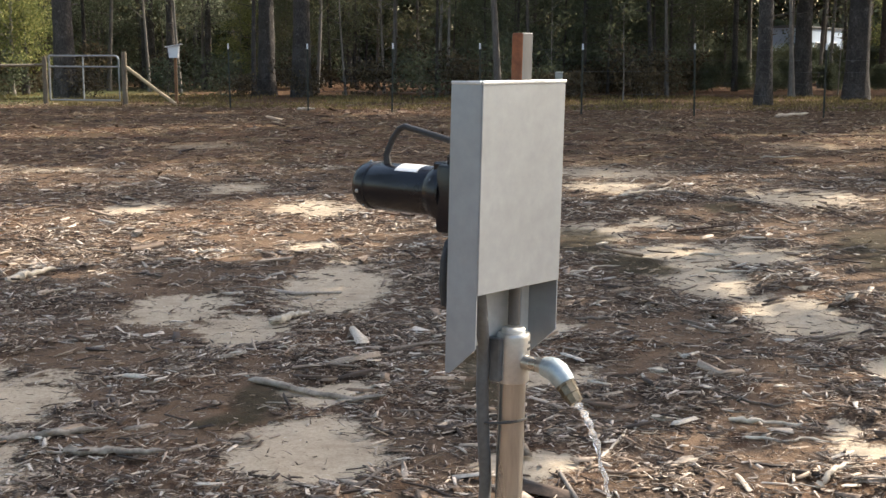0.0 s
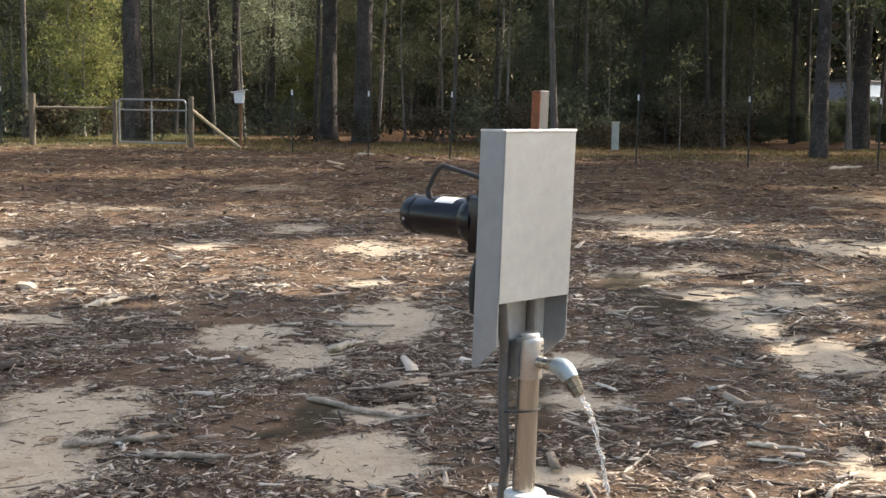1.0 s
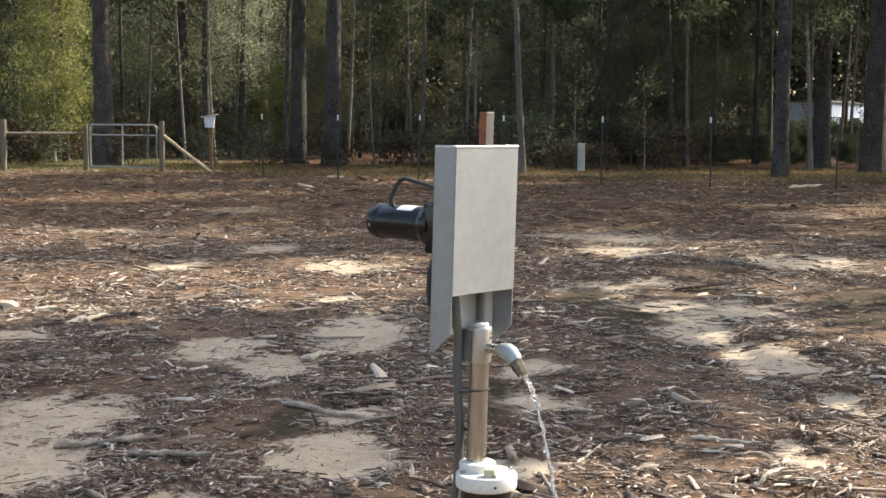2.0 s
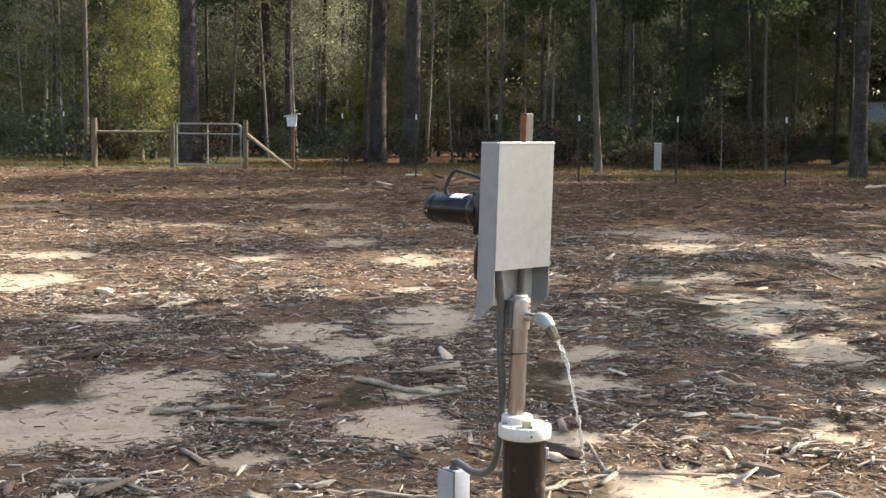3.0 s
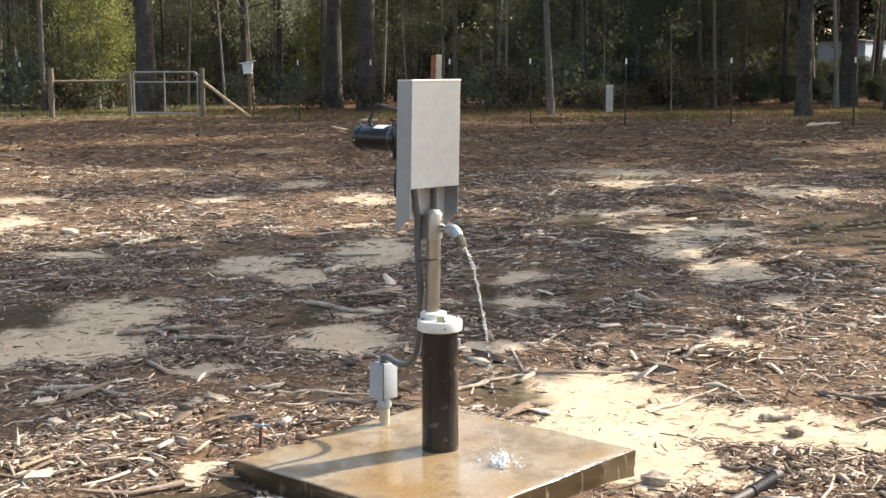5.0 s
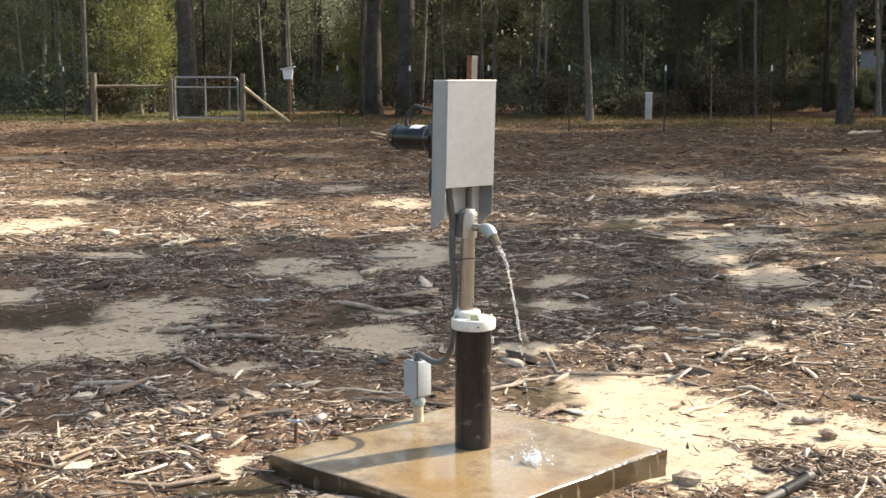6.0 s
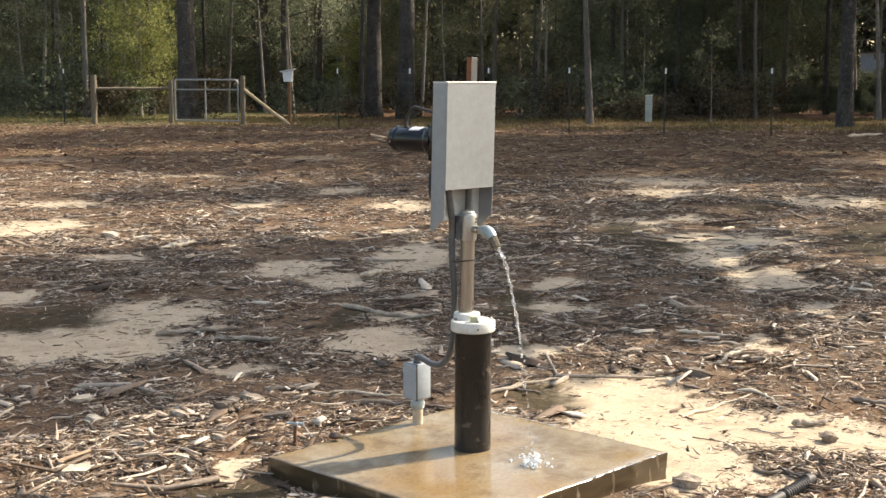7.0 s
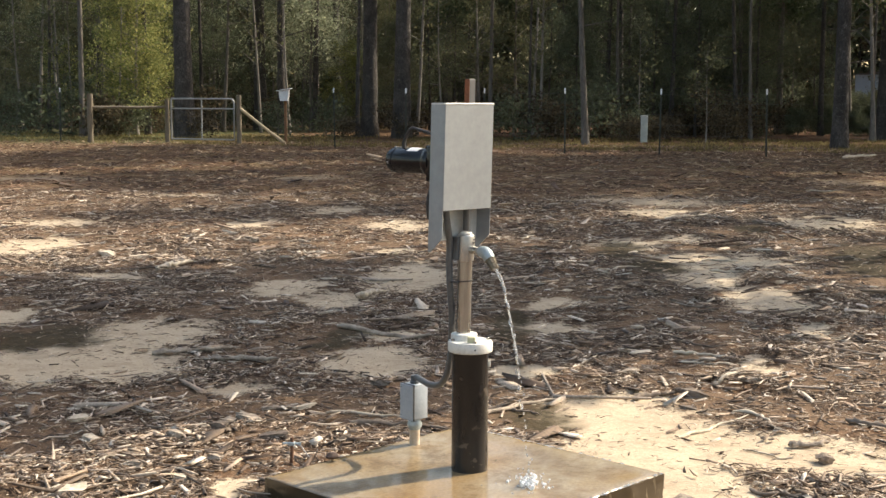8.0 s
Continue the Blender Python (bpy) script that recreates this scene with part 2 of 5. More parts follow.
BEIGE = surface("beige_plastic", (0.42, 0.40, 0.24), (0.56, 0.54, 0.36), 0.5)
LABEL_WHITE = surface("white_label", (0.72, 0.72, 0.72), (0.84, 0.84, 0.84), 0.45)
CONDUIT = surface("grey_conduit", (0.06, 0.064, 0.068), (0.115, 0.12, 0.125), 0.45, grain=90, broad=12)
GREY_BOX = surface("grey_box_paint", (0.27, 0.31, 0.35), (0.36, 0.40, 0.44), 0.4, 0.0, 80, 12, relief=0.08)
DARK_SEAM = surface("dark_gasket", (0.02, 0.02, 0.02), (0.05, 0.05, 0.05), 0.7)
PVC_STUB = surface("dirty_pvc", (0.40, 0.30, 0.20), (0.60, 0.52, 0.42), 0.5)
RUST = surface("rust", (0.14, 0.045, 0.02), (0.34, 0.12, 0.05), 0.8, 0.1, 70, 9, relief=0.5)
RUST_ROD = surface("rusty_bar", (0.10, 0.05, 0.03), (0.20, 0.10, 0.06), 0.75, 0.2, 80, 12)
GREY_BAR = surface("grey_bar", (0.075, 0.072, 0.068), (0.125, 0.12, 0.115), 0.65, 0.0, 60, 9, (1, 1, 0.2))
TPOST = surface("dark_green_post_paint", (0.015, 0.02, 0.015), (0.035, 0.04, 0.03), 0.6)
WHITE_PAINT = surface("white_paint", (0.68, 0.70, 0.72), (0.84, 0.85, 0.86), 0.5)
WIRE = surface("fence_wire", (0.10, 0.10, 0.095), (0.2, 0.2, 0.19), 0.5, 0.6)
GATE_TUBE = surface("galvanised_tube", (0.24, 0.245, 0.245), (0.38, 0.385, 0.38), 0.45, 0.4, 50, 8)
POST_WOOD = surface("weathered_post", (0.10, 0.078, 0.055), (0.22, 0.18, 0.13), 0.85, 0, 30, 5, (6, 6, 0.5), 0.5, 0.01)
PALE_WOOD = surface("pale_debarked_pole", (0.38, 0.27, 0.16), (0.58, 0.46, 0.30), 0.8, 0, 30, 5, (6, 6, 0.5), 0.4, 0.01)
STAKE_WOOD = surface("brown_stake", (0.13, 0.065, 0.03), (0.26, 0.14, 0.07), 0.85, 0, 30, 5, (6, 6, 0.5), 0.4, 0.01)
PEDESTAL = surface("pedestal_paint", (0.36, 0.38, 0.34), (0.50, 0.52, 0.47), 0.5)
BARK = bark_material("pine_bark", (0.022, 0.018, 0.015), (0.046, 0.039, 0.034), (0.108, 0.093, 0.082), (0.20, 0.182, 0.16))
PALE_BARK = surface("pale_bark", (0.10, 0.088, 0.077), (0.28, 0.25, 0.215), 0.9, 0, 14, 2.5, (3, 3, 0.7), 0.6, 0.02)
MID_BARK = surface("grey_tan_bark", (0.065, 0.056, 0.048), (0.19, 0.165, 0.14), 0.9, 0, 9, 2.0, (3, 3, 0.8), 0.8, 0.03)
STICK_DARK = surface("dead_stick", (0.085, 0.062, 0.046), (0.25, 0.195, 0.15), 0.85, 0, 60, 9, relief=0.8, depth=0.006)
STICK_PALE = surface("bleached_stick", (0.36, 0.29, 0.21), (0.62, 0.54, 0.43), 0.8, 0, 60, 9, relief=0.6, depth=0.005)
DRIFT_WOOD = surface("grey_split_wood", (0.13, 0.098, 0.073), (0.44, 0.365, 0.285), 0.85, 0, 45, 9, (1, 1, 1), 0.8, 0.006)
STUMP_WOOD = surface("reddish_stump", (0.04, 0.022, 0.014), (0.11, 0.06, 0.036), 0.9, 0, 20, 4, (4, 4, 0.8), 0.8, 0.02)
STONE = surface("dark_stone", (0.05, 0.03, 0.025), (0.12, 0.08, 0.06), 0.8, 0, 60, 15, relief=0.8)
HOUSE_WALL = surface("house_siding", (0.34, 0.42, 0.53), (0.45, 0.54, 0.64), 0.6, 0, 20, 1.0)
HOUSE_ROOF = surface("house_roof", (0.08, 0.08, 0.08), (0.16, 0.15, 0.14), 0.8)
HOUSE_GLASS = surface("house_window", (0.02, 0.025, 0.03), (0.05, 0.06, 0.07), 0.1)
CHIPS = chip_material("wood_chips", [(0.0, (0.037, 0.024, 0.016)), (0.3, (0.12, 0.076, 0.049)), (0.62, (0.293, 0.213, 0.150)), (0.80, (0.47, 0.378, 0.292)), (1.0, (0.72, 0.645, 0.55))])
PALE_CHIPS = chip_material("fresh_wood_chips", [(0.0, (0.13, 0.088, 0.06)), (0.5, (0.27, 0.20, 0.14)), (0.85, (0.46, 0.38, 0.30)), (1.0, (0.68, 0.61, 0.52))])
TWIGS = chip_material("dead_twigs", [(0.0, (0.06, 0.042, 0.030)), (0.4, (0.19, 0.138, 0.10)), (0.8, (0.33, 0.265, 0.21)), (1.0, (0.52, 0.45, 0.37))])
LITTER = chip_material("leaf_litter", [(0.0, (0.044, 0.024, 0.015)), (0.40, (0.135, 0.070, 0.037)), (0.68, (0.235, 0.148, 0.088)), (1.0, (0.46, 0.36, 0.25))])
NEEDLES = leaf_material("pine_needles", [(0, (0.06, 0.082, 0.045)), (1, (0.12, 0.145, 0.080))], 0.35)
LEAF_DARK = leaf_material("dark_evergreen_leaves", [(0, (0.085, 0.099, 0.064)), (0.7, (0.13, 0.146, 0.094)), (1, (0.17, 0.178, 0.112))], 0.38)
LEAF_MID = leaf_material("oak_leaves", [(0, (0.085, 0.095, 0.056)), (0.6, (0.135, 0.142, 0.08)), (1, (0.19, 0.165, 0.095))], 0.4)
LEAF_GOLD = leaf_material("yellow_green_leaves", [(0, (0.11, 0.135, 0.05)), (0.6, (0.25, 0.265, 0.105)), (1, (0.44, 0.41, 0.17))], 0.5)
# Grey-green, paled further to stand in for haze and sun on far leaves.
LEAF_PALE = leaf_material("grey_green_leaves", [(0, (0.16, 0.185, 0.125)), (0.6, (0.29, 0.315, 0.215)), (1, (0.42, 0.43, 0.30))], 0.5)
DRY_GRASS = leaf_material("dry_grass_blades", [(0, (0.13, 0.105, 0.045)), (0.6, (0.22, 0.175, 0.08)), (1, (0.32, 0.26, 0.13))], 0.4)
BRUSH = leaf_material("dry_brush", [(0, (0.055, 0.044, 0.030)), (0.6, (0.115, 0.092, 0.060)), (1, (0.19, 0.15, 0.095))], 0.3)


# ---- building helpers ----
class Geo:
    """Collects vertices and faces for one mesh."""

    def __init__(self):
        self.v, self.f, self.m = [], [], []

    def add(self, verts, faces, mat=0):
        k = len(self.v)
        self.v += [tuple(p) for p in verts]
        self.f += [tuple(i + k for i in face) for face in faces]
        self.m += [mat] * len(faces)
        return self

    def tube(self, points, radii, sides=10, mat=0, rough=0.0, rng=None):
        pts = [Vector(p) for p in points]
        if not hasattr(radii, "__len__"):
            radii = [radii] * len(pts)
        ring, verts, up = [], [], Vector((0, 0, 1))
        side = None
        for i, p in enumerate(pts):
            d = (pts[min(i + 1, len(pts) - 1)] - pts[max(i - 1, 0)]).normalized()
            if side is None:
                side = d.cross(up if abs(d.z) < 0.9 else Vector((1, 0, 0))).normalized()
            side = (side - d * side.dot(d)).normalized()
            other = d.cross(side)
            for k in range(sides):
                a = 2 * math.pi * k / sides
                r = radii[i] * (1 + (rng.uniform(-rough, rough) if rng else 0))
                verts.append(p + side * (math.cos(a) * r) + other * (math.sin(a) * r))
        faces = []
        for i in range(len(pts) - 1):
            for k in range(sides):
                a, b = i * sides + k, i * sides + (k + 1) % sides
                faces.append((a, b, b + sides, a + sides))
        faces.append(tuple(range(sides - 1, -1, -1)))
        n = (len(pts) - 1) * sides
        faces.append(tuple(range(n, n + sides)))
        return self.add(verts, faces, mat)

    def lathe(self, profile, centre=(0, 0), sides=40, mat=0):
        """profile: (radius, z) from bottom to top; closed where the radius is 0."""
        verts, faces = [], []
        for r, z in profile:
            for k in range(sides):
                a = 2 * math.pi * k / sides
                verts.append((centre[0] + math.cos(a) * r, centre[1] + math.sin(a) * r, z))
        for i in range(len(profile) - 1):
            for k in range(sides):
                a, b = i * sides + k, i * sides + (k + 1) % sides
                faces.append((a, b, b + sides, a + sides))
        faces.append(tuple(range(sides - 1, -1, -1)))
        n = (len(profile) - 1) * sides
        faces.append(tuple(range(n, n + sides)))
        return self.add(verts, faces, mat)

    def box(self, centre, size, axes=((1, 0, 0), (0, 1, 0), (0, 0, 1)), bevel=0.0, mat=0, segments=1):
        bm = bmesh.new()
        bmesh.ops.create_cube(bm, size=1)
        for v in bm.verts:
            v.co = Vector((v.co.x * size[0], v.co.y * size[1], v.co.z * size[2]))
        if bevel:
            bmesh.ops.bevel(bm, geom=bm.edges[:], offset=bevel, segments=segments, affect="EDGES", profile=0.5)
        bm.verts.ensure_lookup_table()
        x, y, z = (Vector(a) for a in axes)
        verts = [Vector(centre) + x * v.co.x + y * v.co.y + z * v.co.z for v in bm.verts]
        faces = [[v.index for v in face.verts] for face in bm.faces]
        bm.free()
        return self.add(verts, faces, mat)

    def prism(self, outline, offset, mat=0):
        """A plate: an outline of points and the vector of its thickness."""
        n = len(outline)
        off = Vector(offset)
        verts = [Vector(p) for p in outline] + [Vector(p) + off for p in outline]
        faces = [tuple(range(n - 1, -1, -1)), tuple(range(n, 2 * n))]
        faces += [(i, (i + 1) % n, n + (i + 1) % n, n + i) for i in range(n)]
        return self.add(verts, faces, mat)

    def ball(self, centre, size, rows=6, sides=10, mat=0, rough=0.0, rng=None):
        verts, faces = [], []
        for i in range(rows + 1):
            t = math.pi * i / rows
            for k in range(sides):
                a = 2 * math.pi * k / sides
                w = 1 + (rng.uniform(-rough, rough) if rng else 0)
                verts.append((centre[0] + size[0] * math.sin(t) * math.cos(a) * w, centre[1] + size[1] * math.sin(t) * math.sin(a) * w, centre[2] + size[2] * math.cos(t) * w))
        for i in range(rows):
            for k in range(sides):
                a, b = i * sides + k, i * sides + (k + 1) % sides
                faces.append((a, a + sides, b + sides, b))
        return self.add(verts, faces, mat)

    def bend(self, rule):
        self.v = [tuple(rule(Vector(p))) for p in self.v]
        return self

    def mesh(self, name, materials, smooth=35):
        me = bpy.data.meshes.new(name)
        me.from_pydata(self.v, [], self.f)
        for m in materials if isinstance(materials, (list, tuple)) else [materials]:
            me.materials.append(m)
        me.polygons.foreach_set("material_index", self.m)
        bm = bmesh.new()
        bm.from_mesh(me)
        bmesh.ops.recalc_face_normals(bm, faces=bm.faces[:])
        bm.to_mesh(me)
        bm.free()
        if smooth:
            me.shade_smooth()
            me.set_sharp_from_angle(angle=radians(smooth))
        return me


def part(name, geo, mat, parent, label="", smooth=35):
    ob = new(name, geo.mesh(name, mat, smooth))
    ob.parent = parent
    return tagged(ob, label)


def thing(name, at, label, category, group="", kind=""):
    ob = new(name)
    ob.location = at
    ob.empty_display_size = 0.1
    return tagged(ob, label, category, group, kind)


def solid(name, geo, mat, at, label, category, group="", kind="", smooth=35):
    ob = new(name, geo.mesh(name, mat, smooth))
    ob.location = at
    return tagged(ob, label, category, group, kind)


def array_mesh(name, verts, faces, mat):
    """A mesh from numpy arrays of vertices and of faces that all have as many corners."""
    me = bpy.data.meshes.new(name)
    n, k = faces.shape
    me.vertices.add(len(verts))
    me.vertices.foreach_set("co", np.ascontiguousarray(verts, dtype=np.float32).ravel())
    me.loops.add(n * k)
    me.loops.foreach_set("vertex_index", np.ascontiguousarray(faces, dtype=np.int32).ravel())
    me.polygons.add(n)
    me.polygons.foreach_set("loop_start", np.arange(0, n * k, k, dtype=np.int32))
    me.update(calc_edges=True)
    me.materials.append(mat)
    return me


# ---- the ground ----
# Bare sandy patches, wet hollows and heaps of mulch: x, y, half width, half depth.
SANDS = [(-2.61, 3.46, 0.50, 0.60), (-2.78, 2.46, 0.80, 0.66), (-3.95, 4.12, 0.24, 0.40), (-2.09, 5.90, 0.36, 0.55), (-1.56, 5.31, 0.36, 0.42), (-0.88, 2.62, 0.32, 0.50),
         (-0.86, 3.62, 0.24, 0.30), (-3.95, 6.37, 0.38, 0.36), (-1.15, 6.88, 0.48, 1.0), (0.30, 5.43, 0.26, 0.45), (0.25, 4.14, 0.30, 0.30), (1.69, 3.04, 0.14, 0.19), (2.22, 4.23, 0.14, 0.37), (0.12, 2.53, 0.2, 0.26)]
SANDS += [(1.74, 7.35, 0.34, 1.0), (2.02, 8.62, 0.95, 0.62), (2.10, 5.80, 0.38, 0.75), (1.16, 10.05, 0.42, 0.68), (1.85, 10.63, 0.36, 0.46), (-5.83, 8.75, 0.60, 1.0), (-3.94, 11.8, 0.40, 0.65), (-3.22, 13.9, 0.52, 0.6), (-1.85, 11.9, 0.60, 0.8), (-1.5, 8.9, 0.30, 0.35)]
SANDS += [(-4.92, 20.8, 0.9, 1.0), (-6.78, 11.5, 0.95, 0.6), (1.84, 16.2, 1.2, 0.9), (1.72, 14.3, 0.56, 0.8), (4.06, 13.1, 0.80, 1.1), (0.64, 22.3, 0.85, 0.9), (6.0, 21.0, 1.05, 1.0), (-10.4, 19.5, 1.2, 0.7), (-6.2, 16.2, 0.9, 0.4), (-9.8, 26.7, 1.3, 0.6), (-7.2, 31.4, 2.0, 0.7), (2.8, 24.0, 1.5, 0.5)]
SANDS += [(0.68, 1.45, 0.42, 0.66), (0.90, 0.91, 0.52, 0.75), (1.50, 0.76, 0.66, 0.42), (2.20, 0.62, 0.70, 0.40), (0.90, 0.05, 0.45, 0.40), (-1.0, 0.10, 0.10, 0.18), (-1.47, 1.75, 0.28, 0.22)]
WETS = [(1.27, 7.9, 0.36, 0.65), (0.98, 9.3, 0.32, 1.1), (3.95, 8.4, 0.85, 2.1), (5.0, 9.6, 0.9, 1.0), (4.2, 6.7, 0.6, 0.5), (-3.36, 3.25, 0.50, 0.55), (0.22, 1.42, 0.24, 0.40), (-1.17, 3.44, 0.17, 0.45), (0.05, 4.2, 0.20, 0.9), (2.75, 11.85, 0.28, 0.75), (-0.95, -0.35, 0.3, 0.3)]
HEAPS = [(2.38, 7.28, 0.34, 0.63), (2.21, 13.2, 0.46, 0.95), (3.08, 12.1, 0.28, 0.75), (2.09, 4.53, 0.22, 0.28), (-1.68, 4.27, 0.24, 0.60), (-3.06, 4.8, 0.36, 0.55), (0.67, 4.84, 0.24, 0.35), (0.96, 3.53, 0.24, 0.27), (1.53, 2.27, 0.30, 0.28), (-1.55, 0.35, 0.26, 0.48), (-1.95, 0.05, 0.26, 0.43), (2.45, 4.4, 0.36, 0.9)]
SLAB_MID, SLAB_TURN, SLAB_SIDE = Vector((-0.014, -0.089, 0)), radians(50.8), 1.22


def field(spots, x, y):
    wx = 0.13 * slow(x, y, 41, 2.2) + 0.075 * slow(x, y, 45, 6.5)
    wy = 0.26 * slow(x, y, 42, 1.6) + 0.15 * slow(x, y, 46, 6.0)
    x, y = x + wx, y + wy
    best = np.full(np.shape(x), -3.0)
    for cx, cy, rx, ry in spots:
        best = np.maximum(best, 1.0 - np.hypot((x - cx) / rx, (y - cy) / ry))
    return best


def slow(x, y, seed, scale):
    """Smooth wandering values about -1 to 1, from sums of waves."""
    rng = np.random.default_rng(seed)
    out = np.zeros(np.shape(x))
    for k in range(9):
        a, w, p = rng.uniform(0, 6.28), scale * 1.35 ** k, rng.uniform(0, 6.28)
        out = out + np.sin((x * math.cos(a) + y * math.sin(a)) * w + p + 1.7 * np.sin((x * math.sin(a) - y * math.cos(a)) * w * 0.6 + p)) / 1.12 ** k
    return out / 4.2


def sand_at(x, y):
    far = np.clip((y - 9) / 6, 0, 1)
    streaks = slow(x * 0.55, y * 0.5, 5, 0.8) * 0.32 + 0.02
    near = 0.08 + 0.20 * slow(x, y, 9, 1.1)
    base = near * (1 - far) + streaks * far
    back = np.clip((y - 6.5) / 4, 0, 1)
    return np.maximum(base, 0.50 - 0.04 * back + (0.75 - 0.25 * back) * np.clip(field(SANDS, x, y), -1, 0.6)) + (0.07 + 0.05 * back) * slow(x, y, 43, 5.0)


def clump_at(x, y):
    """How thickly the mulch lies, about -1 to 1; its heaps most."""
    c = 0.65 * slow(x, y, 31, 1.5) + 0.60 * slow(x, y, 32, 4.2)
    return np.maximum(c, np.clip(field(HEAPS, x, y) * 2.5, -1, 1))


def ground_z(x, y):
    t = np.clip((y - 10) / 18, 0, 1)
    s = sand_at(x, y)
    z = -0.11 + 0.16 * t * t * (3 - 2 * t) + 0.012 * slow(x, y, 2, 1.3) + 0.006 * slow(x, y, 3, 6.0)
    z = z + 0.012 * np.clip(s, 0, 1) * slow(x, y, 44, 5.5) * (y < 18)
    z = z + 0.030 * np.clip(0.6 - s, 0, 1) * (1 + slow(x, y, 4, 8.0))
    z = z + 0.030 * np.clip(clump_at(x, y), 0, 1) * np.clip(1.3 - 1.6 * s, 0, 1) * (y < 24) * (y > -2)
    d = np.hypot(x - SLAB_MID.x, y - SLAB_MID.y)
    return np.where(d < 1.4, np.minimum(z, -0.075), z)


def spread(lo, hi, step, end_lo, end_hi):
    mid = list(np.arange(lo, hi + 1e-6, step))
    w = step
    while mid[-1] < end_hi:
        w *= 1.14
        mid.append(mid[-1] + w)
    w = step
    while mid[0] > end_lo:
        w *= 1.14
        mid.insert(0, mid[0] - w)
    return np.array(mid)


def build_ground():
    xs, ys = spread(-5.5, 6.0, 0.068, -500, 500), spread(-2.0, 15.0, 0.068, -400, 900)
    X, Y = np.meshgrid(xs, ys)
    x, y = X.ravel(), Y.ravel()
    verts = np.stack([x, y, ground_z(x, y)], 1)
    nx, ny = len(xs), len(ys)
    i = (np.arange(ny - 1)[:, None] * nx + np.arange(nx - 1)[None]).ravel()
    me = array_mesh("ground", verts, np.stack([i, i + 1, i + nx + 1, i + nx], 1), EARTH)
    me.shade_smooth()
    straw = np.maximum(0.92 * np.clip((y - 13 + 3.0 * slow(x, y, 6, 0.4)) / 9, 0, 1), np.clip((y - 31.5 - 0.18 * np.maximum(0, -x) + slow(x, y, 7, 0.5)) / 4, 0, 1))
    grass = np.clip((y - 36) / 3, 0, 1) * np.clip((-x - 11) / 4, 0, 1) * np.clip((60 - y) / 6, 0, 1) + 0.35 * np.clip((y - 33) / 3, 0, 1) * np.clip(slow(x, y, 8, 0.35), 0, 1)
    soil = np.clip(0.36 - 1.2 * clump_at(x, y), 0, 1) * np.clip((30 - y) / 8, 0, 1)
    for name, values in (("sand", sand_at(x, y)), ("soil", soil), ("wet", np.clip(field(WETS, x, y) * 3.2, 0, 1)), ("straw", straw), ("needle", np.clip((y - 30 + 0.10 * x) / 5, 0, 1) * np.clip((x + 11) / 5, 0, 1)), ("grass", np.clip(grass, 0, 1))):
        me.attributes.new(name, "FLOAT", "POINT").data.foreach_set("value", values.astype(np.float32))
    return tagged(new("ground", me), "bare sandy clearing covered with wood mulch and sand patches", "ground", kind="structure")


build_ground()


def gz(x, y):
    return float(ground_z(np.array([x]), np.array([y]))[0])


def on_slab(x, y, grow=0.0):
    c, s = math.cos(SLAB_TURN), math.sin(SLAB_TURN)
    u, v = (x - SLAB_MID.x) * c + (y - SLAB_MID.y) * s, -(x - SLAB_MID.x) * s + (y - SLAB_MID.y) * c
    return (np.abs(u) < SLAB_SIDE / 2 + grow) & (np.abs(v) < SLAB_SIDE / 2 + grow)


# ---- concrete pad ----
def build_slab():
    bm = bmesh.new()
    bmesh.ops.create_cube(bm, size=1)
    for v in bm.verts:
        v.co = Vector((v.co.x * SLAB_SIDE, v.co.y * SLAB_SIDE, v.co.z * 0.17))
    bmesh.ops.subdivide_edges(bm, edges=bm.edges[:], cuts=30, use_grid_fill=True)
    half = SLAB_SIDE / 2
    sharp = [e for e in bm.edges if all(v.co.z > 0.0849 for v in e.verts) and len(e.link_faces) == 2 and abs(e.link_faces[0].normal.z - e.link_faces[1].normal.z) > 0.5]
    bmesh.ops.bevel(bm, geom=sharp, offset=0.016, segments=4, affect="EDGES", profile=0.5)
    bm.normal_update()
    for v in bm.verts:
        rim = max(abs(v.co.x), abs(v.co.y)) > half - 1e-4
        if v.co.z > 0.08:
            v.co.z += 0.0022 * noise.noise(v.co * 4.0) + 0.003 * noise.noise(v.co * 17) * (max(abs(v.co.x), abs(v.co.y)) > half - 0.02)
        if rim:
            k = 0.005 * noise.noise(v.co * 9 + Vector((3, 1, 2))) + 0.003 * noise.noise(v.co * 40)
            if abs(v.co.x) > half - 1e-4:
                v.co.x += k * (1 if v.co.x > 0 else -1)
            if abs(v.co.y) > half - 1e-4:
                v.co.y += k * (1 if v.co.y > 0 else -1)
    me = bpy.data.meshes.new("concrete_pad")
    bm.to_mesh(me)
    bm.free()
    me.materials.append(SLAB)
    me.shade_smooth()
    me.set_sharp_from_angle(angle=radians(60))
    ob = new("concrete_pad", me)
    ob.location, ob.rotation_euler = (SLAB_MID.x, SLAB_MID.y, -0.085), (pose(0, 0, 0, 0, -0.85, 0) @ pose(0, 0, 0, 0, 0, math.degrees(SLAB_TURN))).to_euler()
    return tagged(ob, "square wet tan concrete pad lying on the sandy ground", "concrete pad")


build_slab()

# ---- the well pump ----
ORG = Vector((-0.034, 0.030, 0.0))
NRM, SID, UPW = Vector((0.757, -0.654, 0)).normalized(), Vector((0.654, 0.757, 0)).normalized(), Vector((0, 0, 1))


def hp(n, s, z):
    """A point in the pump head: out along its front, along its width, height."""
    return ORG + NRM * n + SID * s + UPW * z


def lean(p):
    return p + Vector((0.0205 * (p.z - 0.6), 0, 0)) if p.z > 0.58 else p


HEAD_AXES = (NRM, SID, UPW)


